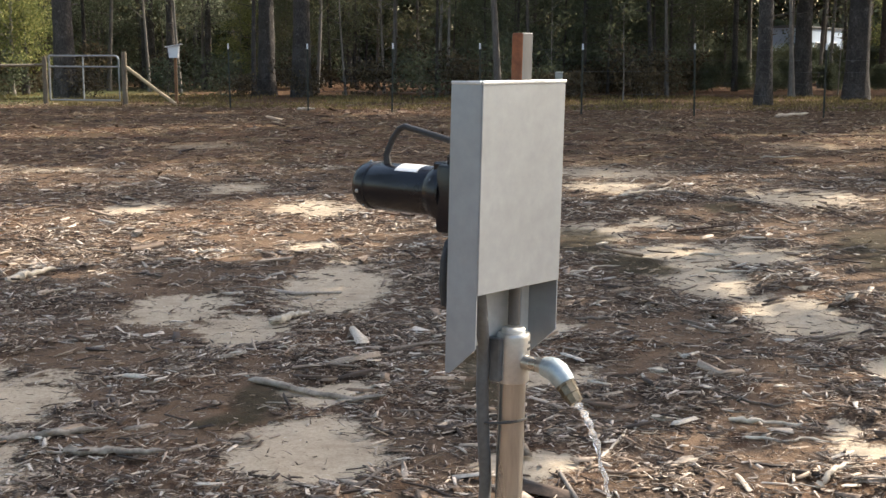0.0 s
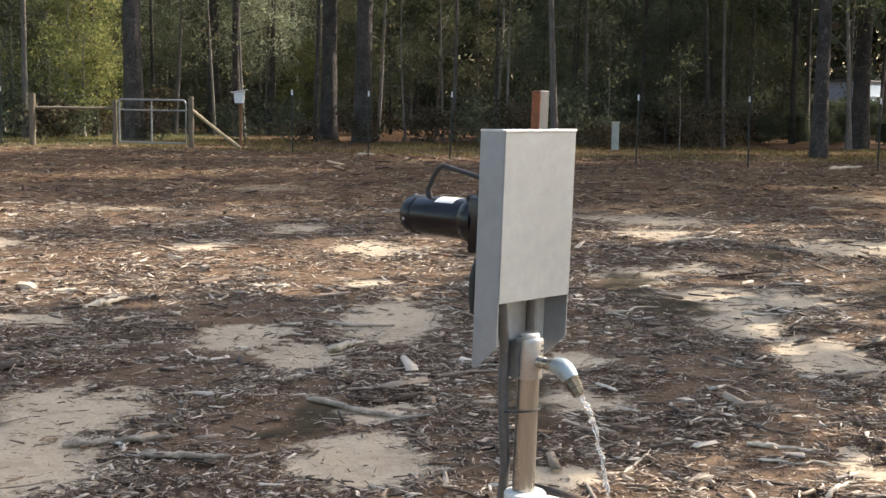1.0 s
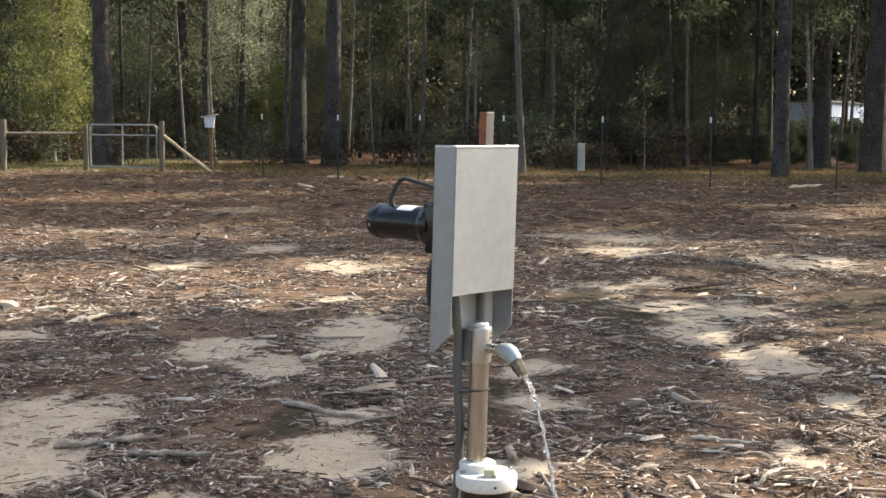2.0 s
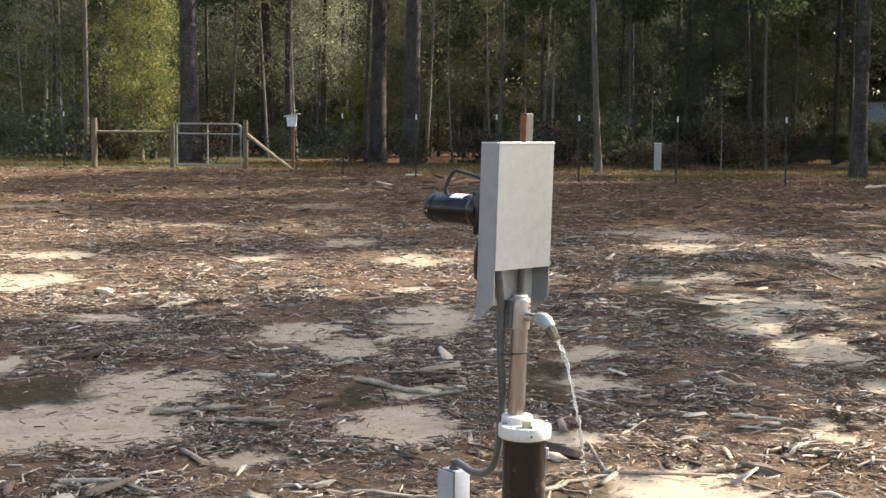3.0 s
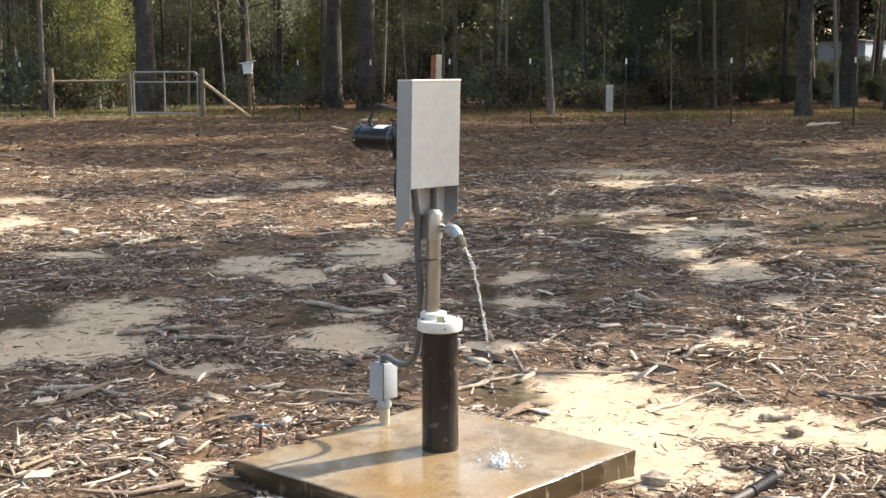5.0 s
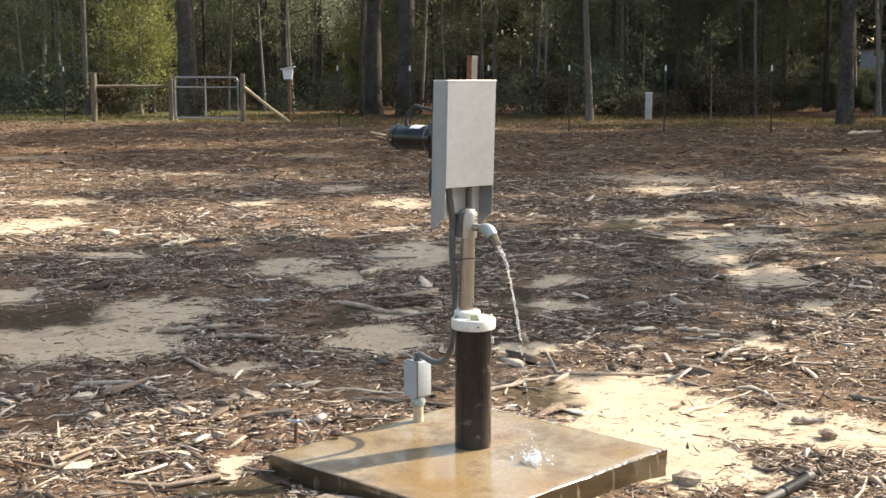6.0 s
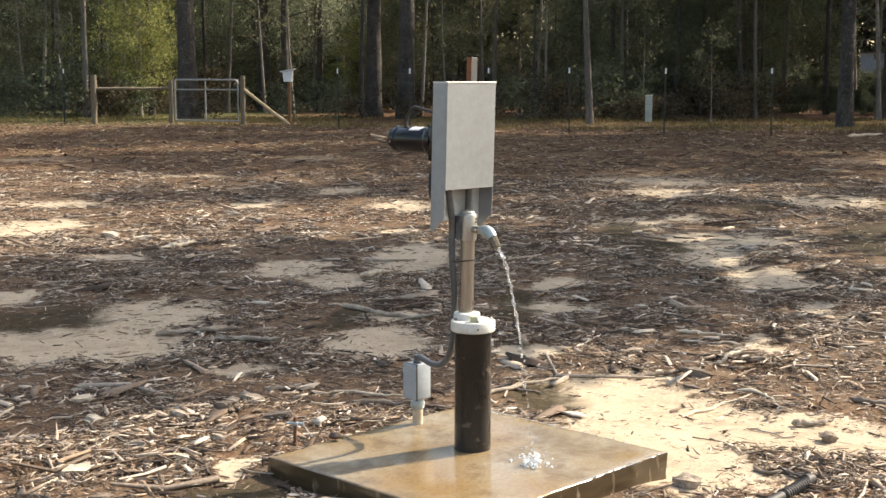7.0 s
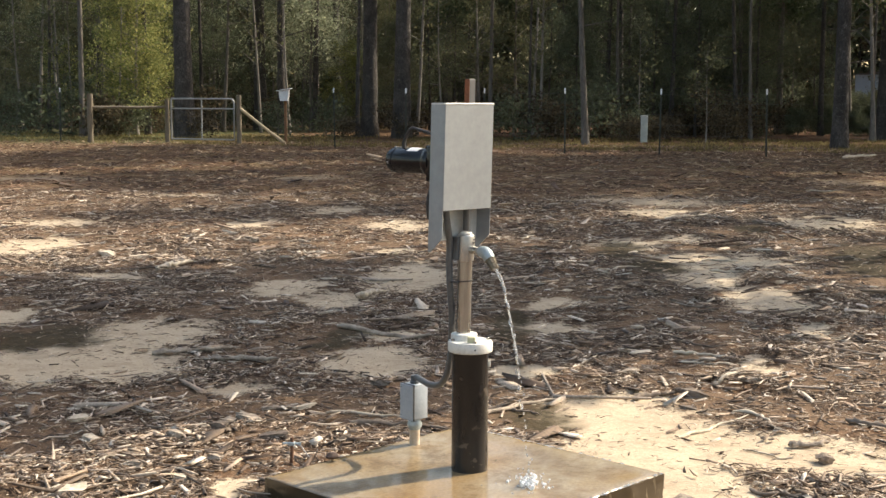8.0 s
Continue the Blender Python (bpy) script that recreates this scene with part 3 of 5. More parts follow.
def build_pump():
    pump = thing("water_pump", (0, 0, 0), "steel well pump head with black motor on black casing", "water pump")
    g = Geo().lathe([(0.0795, -0.01), (0.0795, 0.25), (0.0795, 0.535)], sides=48)
    casing = part("casing", g, BLACK_PVC, pump, "scuffed black plastic well casing")
    part("vent_tab", Geo().box((0.083, -0.006, 0.475), (0.012, 0.012, 0.03), bevel=0.002), WHITE_CAP, casing)
    g = Geo().lathe([(0.090, 0.526), (0.0955, 0.529), (0.0970, 0.535), (0.0970, 0.566), (0.0945, 0.572), (0.088, 0.574), (0.05, 0.575)], sides=56)
    cap = part("well_cap", g, WHITE_CAP, pump, "white cast well cap")
    part("cap_hub", Geo().lathe([(0.058, 0.570), (0.058, 0.597), (0.055, 0.601), (0.036, 0.603)], (ORG.x + 0.005, ORG.y - 0.008), 36), WHITE_CAP, cap)
    part("plug", Geo().box((0.010, -0.060, 0.586), (0.034, 0.028, 0.028), bevel=0.003), BEIGE, cap, "square beige plug")
    part("plug_hole", Geo().tube([(0.028, -0.0925, 0.548), (0.0285, -0.096, 0.548)], 0.004, 10), DARK_SEAM, cap)
    for a in (20, 110, 200, 290):
        x, y = 0.078 * math.cos(radians(a)), 0.078 * math.sin(radians(a))
        part("bolt", Geo().lathe([(0.008, 0.570), (0.008, 0.582), (0.006, 0.584)], (x, y), 6), STEEL_PIPE, cap)
    g = Geo().lathe([(0.0315, 0.57), (0.0315, 0.75), (0.0315, 0.935)], ORG.xy, 40).bend(lean)
    part("riser_pipe", g, STEEL_PIPE, pump, "polished steel riser pipe")
    g = Geo().lathe([(0.033, 0.918), (0.0375, 0.920), (0.0385, 0.924), (0.0385, 1.024), (0.0370, 1.030), (0.0355, 1.032), (0.026, 1.033)], ORG.xy, 44).bend(lean)
    tee = part("tee_fitting", g, TEE_METAL, pump, "thick brushed steel outlet tee")
    part("collar", Geo().lathe([(0.027, 1.030), (0.027, 1.040), (0.024, 1.044), (0.014, 1.044)], ORG.xy, 32).bend(lean), WHITE_CAP, tee)
    part("clamp_block", Geo().box(hp(-0.018, -0.040, 0.975), (0.040, 0.022, 0.100), HEAD_AXES, 0.003).bend(lean), CONDUIT, tee, "dark grey clamp block")
    for z, w in ((1.012, 0.012), (0.998, 0.020)):
        part("lettering_bar", Geo().box(hp(0.0385 * math.cos(0.35), -0.0385 * math.sin(0.35) * -1, z), (0.0012, w, 0.006), (NRM * math.cos(0.35) + SID * math.sin(0.35), SID * math.cos(0.35) - NRM * math.sin(0.35), UPW)).bend(lean), DARK_SEAM, tee)
    # outlet: nipple, elbow, nozzle
    g = Geo().tube([hp(0.030, 0, 0.968), hp(0.105, 0, 0.967)], 0.0170, 24).bend(lean)
    spout = part("spout", g, STEEL_PIPE, pump, "short steel outlet nipple")
    arc = [hp(0.092, 0, 0.967), hp(0.101, 0, 0.967), hp(0.102, 0, 0.967), hp(0.115, 0, 0.966), hp(0.130, 0, 0.959), hp(0.143, 0, 0.946), hp(0.149, 0, 0.939)]
    part("elbow", Geo().tube(arc, [0.0225, 0.0225, 0.0245, 0.0260, 0.0262, 0.0245, 0.0225], 24).bend(lean), GALV, spout, "pale blue-grey galvanised elbow")
    g = Geo().tube([hp(0.143, 0, 0.943), hp(0.152, 0, 0.934), hp(0.153, 0, 0.933), hp(0.166, 0, 0.918), hp(0.167, 0, 0.917), hp(0.181, 0, 0.901)], [0.0225, 0.0225, 0.0205, 0.0205, 0.0185, 0.0165], 8).bend(lean)
    part("nozzle", g, BRONZE, spout, "weathered brass hex nozzle")
    # pump rod through the head
    part("pump_rod", Geo().tube([hp(0, 0, 1.05), hp(0, 0, 1.56)], 0.0135, 20).bend(lean), GREY_BAR, pump, "dull steel pump rod")
    g = Geo().box(hp(0, 0, 1.62), (0.030, 0.038, 0.16), HEAD_AXES, 0.002).bend(lean)
    me = g.mesh("rod_end", [GREY_BAR, RUST])
    for p in me.polygons:
        p.material_index = 1 if p.normal.dot(SID) < -0.6 else 0
    end = tagged(new("rod_end", me), "square bar end, one rusty orange face")
    end.parent = pump
    part("guide_bar", Geo().box(hp(-0.012, 0.028, 1.31), (0.006, 0.020, 0.54), HEAD_AXES, 0.001).bend(lean), STEEL, pump, "bright steel guide bar")
    # sheet-metal housing
    FN, BN, SL, SR, TOP, LOW = 0.047, -0.0405, -0.185, 0.101, 1.597, 1.146
    g = Geo().box(hp(FN - 0.0015, (SL + SR) / 2, (TOP + LOW) / 2), (0.003, SR - SL, TOP - LOW), HEAD_AXES, 0.0012)
    housing = part("housing", g.bend(lean), STEEL, pump, "dull stainless sheet-metal housing, open below")
    for s in (SL, SR - 0.003):
        outline = [hp(FN - 0.003, s, TOP - 0.002), hp(BN, s, TOP - 0.002), hp(BN, s, 0.967), hp(BN + 0.012, s, 0.967), hp(FN - 0.003, s, 1.03)]
        part("side_panel", Geo().prism(outline, SID * 0.003).bend(lean), STEEL, housing, smooth=0)
    # Back plate painted paler in place of the light that reaches it.
    part("back_plate", Geo().box(hp(BN + 0.0035, (SL + SR) / 2, 1.30), (0.004, SR - SL - 0.007, 0.58), HEAD_AXES).bend(lean), LIT_STEEL, housing)
    # Pale strips stand in for the sky's highlight along the top edge.
    part("top_lip", Geo().box(hp(FN - 0.001, (SL + SR) / 2, TOP - 0.002), (0.006, SR - SL + 0.004, 0.007), HEAD_AXES, 0.0015).bend(lean), LIT_STEEL, housing)
    part("top_lip", Geo().box(hp((FN + BN) / 2 - 0.003, SL + 0.0005, TOP - 0.002), (FN - BN - 0.006, 0.006, 0.007), HEAD_AXES, 0.0015).bend(lean), LIT_STEEL, housing)
    for n0, n1, s0, s1 in ((0.026, FN - 0.003, SL + 0.003, SR - 0.003), (BN + 0.006, -0.026, SL + 0.003, SR - 0.003), (-0.026, 0.026, SL + 0.003, -0.03), (-0.026, 0.026, 0.03, SR - 0.003)):
        part("top_plate", Geo().box(hp((n0 + n1) / 2, (s0 + s1) / 2, TOP - 0.001), (n1 - n0, s1 - s0, 0.003), HEAD_AXES).bend(lean), STEEL, housing)
    # gearbox and motor behind the housing
    MZ, MS = 1.343, -0.052

    def mp(n, a, r):
        return hp(n, MS + r * math.cos(a), MZ + r * math.sin(a))
    g = Geo().box(hp(-0.092, MS, 1.335), (0.100, 0.132, 0.155), HEAD_AXES, 0.010, segments=2)
    g.box(hp(-0.080, MS, 1.262), (0.070, 0.10, 0.06), HEAD_AXES, 0.006)
    g.tube([mp(-0.135, 0, 0), mp(-0.155, 0, 0), mp(-0.172, 0, 0), mp(-0.186, 0, 0)], [0.070, 0.073, 0.068, 0.062], 28)
    gear = part("gearbox", g.bend(lean), BLACK_PAINT, pump, "black cast gearbox")
    for dz in (0.078, 0.06):
        part("lug", Geo().box(hp(-0.11 if dz > 0.07 else -0.150, MS - 0.02, MZ + dz), (0.04, 0.05, 0.022), HEAD_AXES, 0.004).bend(lean), BLACK_PAINT, gear)
    part("bolt", Geo().tube([hp(-0.132, MS - 0.058, MZ + 0.03), hp(-0.162, MS - 0.060, MZ + 0.03)], 0.005, 8).bend(lean), STEEL_PIPE, gear)
    g = Geo().tube([mp(n, 0, 0) for n in (-0.165, -0.17, -0.29, -0.377, -0.382)], [0.055, 0.0565, 0.0565, 0.0565, 0.055], 40)
    motor = part("motor", g.bend(lean), BLACK_PAINT, pump, "glossy black cylindrical electric motor")
    g = Geo().tube([mp(n, 0, 0) for n in (-0.380, -0.384, -0.407, -0.422, -0.432, -0.435)], [0.055, 0.0580, 0.0575, 0.052, 0.040, 0.012], 36)
    part("end_bell", g.bend(lean), BLACK_PAINT, motor)
    for a in (100, 190, 235, 330):
        c = mp(-0.400, radians(a), 0.057)
        part("screw", Geo().ball(c, (0.005, 0.005, 0.005), 5, 8).bend(lean), STEEL_PIPE, motor)
    verts, faces = [], []
    for i in range(9):
        a = radians(78 + 6.5 * i)
        for n in (-0.298, -0.228):
            for r in (0.0560, 0.0572):
                verts.append(mp(n, a, r))
    for i in range(8):
        k = i * 4
        faces += [(k + 1, k + 3, k + 7, k + 5), (k, k + 4, k + 6, k + 2), (k, k + 1, k + 5, k + 4), (k + 2, k + 6, k + 7, k + 3)]
    faces += [(0, 2, 3, 1), (32, 33, 35, 34)]
    part("rating_plate", Geo().add(verts, faces).bend(lean), LABEL_WHITE, motor, "white printed rating label")
    cable = [mp(-0.350, radians(95), 0.055), mp(-0.352, radians(95), 0.075), hp(-0.340, MS, 1.455), hp(-0.318, MS, 1.480), hp(-0.300, MS, 1.487), hp(-0.20, MS - 0.005, 1.470), hp(-0.10, MS - 0.01, 1.452), hp(-0.045, MS - 0.01, 1.442)]
    part("cable", Geo().tube(cable, [0.010, 0.0085, 0.0075, 0.0075, 0.0075, 0.0075, 0.0075, 0.0075], 10).bend(lean), BLACK_RUBBER, motor, "stiff black power cable")
    drop = [hp(-0.095, MS - 0.03, 1.262), hp(-0.090, MS - 0.075, 1.240), hp(-0.084, MS - 0.096, 1.20), hp(-0.081, MS - 0.101, 1.15), hp(-0.076, MS - 0.099, 1.11), hp(-0.062, MS - 0.08, 1.098)]
    part("cable", Geo().tube(drop, 0.009, 10).bend(lean), BLACK_RUBBER, gear, "black cable hanging behind the housing")
    # strap round pipe and conduit
    ring = []
    for k in range(25):
        a = 2 * math.pi * k / 24
        ring.append((ORG.x - 0.020 + 0.057 * math.cos(a), ORG.y + 0.034 * math.sin(a), 0.830 + 0.004 * math.cos(a)))
    part("cable_tie", Geo().tube(ring + [(ORG.x + 0.055, ORG.y - 0.004, 0.838)], 0.0032, 6).bend(lean), BLACK_RUBBER, pump, "black plastic cable tie")
    return pump


build_pump()


def smooth_path(points, per=6):
    """A smooth line through the points."""
    p = [Vector(q) for q in points]
    p = [p[0] * 2 - p[1]] + p + [p[-1] * 2 - p[-2]]
    out = []
    for i in range(1, len(p) - 2):
        for k in range(per):
            t = k / per
            out.append(0.5 * ((2 * p[i]) + (p[i + 1] - p[i - 1]) * t + (2 * p[i - 1] - 5 * p[i] + 4 * p[i + 1] - p[i + 2]) * t * t + (3 * p[i] - p[i - 1] - 3 * p[i + 1] + p[i + 2]) * t ** 3))
    return out + [p[-2]]


JBX = Vector((-0.290, 0.390, 0))


def build_conduit():
    line = smooth_path([hp(0.006, -0.125, 1.20), hp(0.000, -0.100, 1.10), (-0.094, 0.005, 1.0), (-0.095, 0.012, 0.90), (-0.092, 0.022, 0.80), (-0.086, 0.050, 0.67), (-0.092, 0.098, 0.57), (-0.098, 0.116, 0.48),
                        (-0.116, 0.140, 0.390), (-0.152, 0.190, 0.332), (-0.205, 0.262, 0.314), (-0.250, 0.322, 0.320), (-0.280, 0.374, 0.322), (-0.290, 0.392, 0.306)], 7)
    solid("conduit", Geo().tube(line, 0.0145, 14), CONDUIT, (0, 0, 0), "grey flexible conduit curving down to the junction box", "conduit")


build_conduit()


def build_junction_box():
    box = thing("junction_box", (JBX.x, JBX.y, 0), "small grey metal junction box on a short pipe stub", "junction box")
    a = radians(47)
    ax = (Vector((math.cos(a), math.sin(a), 0)), Vector((-math.sin(a), math.cos(a), 0)), UPW)
    body = part("body", Geo().box((0, 0, 0.207), (0.088, 0.086, 0.165), ax, 0.004, segments=2), GREY_BOX, box)
    cover = part("cover", Geo().box(-ax[0] * 0.049, (0.006, 0.092, 0.168), ax, 0.002).bend(lambda p: p + UPW * 0.207), GREY_BOX, box)
    part("gasket", Geo().box(-ax[0] * 0.0445, (0.006, 0.0950, 0.1710), ax).bend(lambda p: p + UPW * 0.207), DARK_SEAM, box)
    for dy, dz in ((0.036, 0.275), (-0.036, 0.275), (0.036, 0.14), (-0.036, 0.14)):
        c = -ax[0] * 0.052 + ax[1] * dy + UPW * dz
        part("screw", Geo().ball(c, (0.003, 0.003, 0.003), 4, 8), STEEL_PIPE, cover)
    part("hub", Geo().lathe([(0.022, 0.288), (0.022, 0.300), (0.019, 0.302), (0.019, 0.325), (0.016, 0.328)], (0, 0), 16), CONDUIT, box)
    part("reducer", Geo().lathe([(0.024, 0.068), (0.033, 0.082), (0.035, 0.095), (0.030, 0.110), (0.020, 0.122), (0.020, 0.127)], (0, 0), 20), GALV, box, "grey rounded reducer fitting")
    part("pipe_stub", Geo().lathe([(0.0245, -0.012), (0.0245, 0.072)], (0, 0), 20), PVC_STUB, box, "mud-stained plastic pipe stub")
    return body


build_junction_box()


# ---- running water ----
def build_water():
    rng = random.Random(4)
    start = lean(hp(0.180, 0, 0.902))
    vel = NRM * 0.56 + UPW * -0.38
    pts, radii = [], []
    t = 0.0
    while True:
        p = start + vel * t + UPW * (-4.9 * t * t)
        if p.z < 0.004:
            break
        w = 1.0 + 5.0 * t
        pts.append(p + Vector((rng.uniform(-1, 1), rng.uniform(-1, 1), 0)) * 0.0022 * w)
        radii.append(max(0.0024, (0.0074 - 0.008 * t) * rng.uniform(0.45, 1.5)))
        t += 0.008
    water = thing("water_stream", tuple(start), "clear broken stream of water falling from the spout", "water")
    shift = lambda p: p - start
    cut = int(len(pts) * 0.66)
    part("jet", Geo().tube(pts[:cut], radii[:cut], 8).bend(shift), WATER, water)
    for i in range(cut, len(pts)):
        for _ in range(rng.choice((1, 1, 2))):
            s = rng.uniform(0.003, 0.0070)
            g = Geo().ball(pts[i] + Vector((rng.gauss(0, 0.004), rng.gauss(0, 0.004), 0)), (s * 0.8, s * 0.8, s * rng.uniform(1.2, 2.6)), 5, 8)
            part("droplet", g.bend(shift), WATER, water)
    end = pts[-1]
    for i in range(150):
        foam = i % 5 < 3
        r, a = abs(rng.gauss(0, 0.032 if foam else 0.075)), rng.uniform(0, 6.28)
        s = rng.uniform(0.0025, 0.0085 if foam else 0.0065)
        p = Vector((end.x + r * math.cos(a), end.y + r * math.sin(a), 0.005 + abs(rng.gauss(0, 0.022 if foam else 0.045)) * math.exp(-r * 6)))
        part("foam_fleck" if foam else "splash_drop", Geo().ball(p, (s, s, s * rng.uniform(0.7, 1.3)), 4, 6).bend(shift), FOAM if foam else WATER, water)


build_water()


def build_beads():
    """Water that runs over the pad's rim: flat beads and short runs along its two front edges."""
    rng = random.Random(52)
    c, s = math.cos(SLAB_TURN), math.sin(SLAB_TURN)
    g = Geo()
    for i in range(230):
        along_edge = 0.61 - abs(rng.gauss(0, 0.42))
        if along_edge < -0.6:
            continue
        u, v = (0.604 + rng.gauss(0, 0.006), along_edge) if i % 6 else (rng.uniform(0.1, 0.6), -0.604)
        w = rng.uniform(0.002, 0.009)
        x, y = SLAB_MID.x + u * c - v * s, SLAB_MID.y + u * s + v * c
        tilt = math.tan(radians(0.85)) * (x - SLAB_MID.x)
        g.ball((x, y, tilt - 0.002 - 0.25 * max(0, abs(u) - 0.603)), (w * rng.uniform(0.7, 1.8), w * rng.uniform(0.7, 1.8), w * 0.45), 4, 7)
    tagged(new("water_beads", g.mesh("water_beads", WATER)), "glinting beads of water along the wet pad's rim", "water", kind="stuff")


build_beads()


# ---- small things round the pad ----
def build_ground_rod():
    x, y = -0.86, 0.29
    z = gz(x, y)
    rod = thing("ground_rod", (x, y, z), "rusty ground rod with a clamp and thin wire beside the pad", "ground rod")
    part("rod", Geo().tube([(0, 0, -0.03), (0.002, 0.001, 0.06), (0.003, 0.002, 0.125)], 0.0085, 12), RUST_ROD, rod)
    part("clamp", Geo().box((0.003, 0, 0.095), (0.030, 0.026, 0.018), bevel=0.004).tube([(-0.04, -0.004, 0.097), (0.045, 0.004, 0.095)], 0.006, 8), GALV, rod, "tarnished grey clamp")
    part("wire", Geo().tube(smooth_path([(0.02, 0, 0.095), (0.05, -0.01, 0.085), (0.085, -0.03, 0.05), (0.115, -0.055, 0.10 - 0.06), (0.14, -0.07, -z + 0.004)], 5), 0.0028, 6), STEEL_PIPE, rod, "thin pale wire")


build_ground_rod()

rng0 = random.Random(11)
solid("stone", Geo().ball((0, 0, 0), (0.034, 0.024, 0.016), 6, 10, rough=0.14, rng=rng0), STONE, (-0.625, 0.085, 0.014), "dark reddish-brown clod lying on the concrete pad", "stone")


def build_hose():
    tip, tail = Vector((1.43, -0.10, 0)), Vector((0.86, -0.74, 0))
    hose = thing("drain_hose", (tip.x, tip.y, gz(tip.x, tip.y)), "black corrugated drain hose end lying on the sand", "hose")
    way = (tail - tip)
    pts, rad = [], []
    n = 170
    for i in range(n):
        t = i / (n - 1)
        p = way * t + Vector((-way.y, way.x, 0)) * 0.06 * math.sin(t * 2.6)
        pts.append((p.x, p.y, 0.023))
        ribs = t < 0.30
        rad.append(0.0235 + (0.0030 if (i // 2) % 2 else -0.002) if ribs else 0.0215)
    part("tube", Geo().tube(pts, rad, 16), BLACK_RUBBER, hose)
    part("end_ring", Geo().tube([(0.012, 0.012, 0.026), (-0.016, -0.016, 0.026)], 0.029, 18), BLACK_RUBBER, hose)


build_hose()


# ---- sticks and wood pieces ----
def build_stick(a, b, r, mat, label, seed, bow=0.06, forks=0, name="stick", lift=0.0):
    rng = random.Random(seed)
    a, b = Vector((*a, 0)), Vector((*b, 0))
    d = b - a
    side = Vector((-d.y, d.x, 0)).normalized()
    n = 17
    pts, rad = [], []
    k1, k2, k3 = rng.uniform(-bow, bow), rng.uniform(-bow, bow), rng.uniform(-bow, bow) * 0.5
    knots = {rng.randint(2, n - 3) for _ in range(2)}
    for i in range(n):
        t = i / (n - 1)
        p = a + d * t + side * d.length * (k1 * math.sin(math.pi * t) + k2 * math.sin(2 * math.pi * t) + k3 * math.sin(5 * math.pi * t + seed)) + side * rng.uniform(-1, 1) * r * 0.4
        pts.append(Vector((p.x, p.y, gz(p.x, p.y) + r * 0.7 + lift * t + rng.uniform(0, 1) * r * 0.5)))
        rad.append(r * (1 - 0.55 * t) * rng.uniform(0.82, 1.12) * (1.28 if i in knots else 1) * (0.45 if i == 0 else 0.3 if i == n - 1 else 1))
    g = Geo().tube(pts, rad, 9, rough=0.16, rng=rng)
    for k in range(forks):
        i = rng.randint(3, n - 3)
        s = side * rng.choice((-1, 1))
        l = d.length * rng.uniform(0.15, 0.35)
        q = [pts[i], pts[i] + (d.normalized() * 0.6 + s * 0.5 + UPW * 0.1) * l * 0.5, pts[i] + (d.normalized() + s * 0.6 + UPW * 0.08) * l]
        g.tube(q, [rad[i] * 0.7, rad[i] * 0.55, rad[i] * 0.3], 6, rough=0.1, rng=rng)
    base = pts[0].copy()
    solid(name, g.bend(lambda p: p - base), mat, tuple(base), label, "stick" if name == "stick" else "wood piece", "sticks lying on the ground", smooth=50)


GREY_L, PALE_L = "grey-brown dead stick lying on the mulch", "bleached pale broken stick lying on the mulch"
STICKS = [((-2.37, 2.81), (-1.80, 2.96), 0.022, 2), ((-1.91, 2.64), (-1.45, 2.60), 0.021, 2), ((-1.29, 3.88), (-0.54, 3.48), 0.022, 2), ((-3.66, 6.85), (-3.44, 7.35), 0.032, 1), ((0.80, 1.90), (1.07, 2.03), 0.020, 0),
          ((0.99, 1.06), (1.42, 1.52), 0.009, 1), ((-2.24, 0.21), (-2.00, 0.30), 0.017, 1), ((1.53, 0.92), (1.74, 0.98), 0.019, 2), ((1.80, 13.1), (2.64, 14.5), 0.035, 0), ((1.13, 3.19), (1.46, 3.12), 0.014, 1)]
STICKS += [((3.02, 4.68), (3.62, 4.26), 0.024, 1), ((3.34, 5.02), (3.70, 4.70), 0.02, 1), ((7.72, 30.15), (8.94, 31.7), 0.06, 1), ((-4.98, 34.06), (-4.48, 34.23), 0.05, 1), ((-1.42, 5.45), (-1.20, 5.72), 0.030, 1), ((-0.12, 1.26), (0.42, 1.82), 0.014, 2), ((-0.72, 1.06), (-0.20, 1.00), 0.018, 0),
           ((-1.52, 4.75), (-1.18, 5.00), 0.014, 0), ((-0.6, 2.2), (-0.38, 2.55), 0.012, 0), ((1.30, 2.25), (1.50, 2.42), 0.017, 1), ((1.9, 1.4), (2.3, 1.15), 0.02, 0), ((0.45, 2.55), (0.62, 3.0), 0.009, 1), ((1.75, 12.9), (2.5, 13.7), 0.026, 1), ((1.9, 13.6), (2.75, 13.2), 0.022, 2), ((2.95, 12.7), (3.25, 11.9), 0.035, 0)]
for i, (a, b, r, pale) in enumerate(STICKS):
    build_stick(a, b, r, (STICK_DARK, STICK_PALE, DRIFT_WOOD)[pale], PALE_L if pale else GREY_L, 100 + i, 0.03, forks=(0, 1, 2)[i % 3] if r < 0.02 else 0)

srng = random.Random(21)
made = 0
while made < 110:
    y = -1.2 + 20 * srng.random() ** 1.5
    x = srng.uniform(-1, 1) * (2.2 + 0.36 * (y + 2)) + 0.1
    l, a = srng.uniform(0.10, 0.5) * (1 + y * 0.03), srng.gauss(0.05, 0.7)
    b = (x + l * math.cos(a), y + l * math.sin(a))
    if on_slab(np.array([x, b[0]]), np.array([y, b[1]]), 0.07).any():
        continue
    pale = srng.random() < 0.3
    build_stick((x, y), b, srng.uniform(0.005, 0.012) * (1 + y * 0.04), STICK_PALE if pale else STICK_DARK, PALE_L if pale else GREY_L, 300 + made, 0.12, srng.choice((0, 0, 1)))
    made += 1

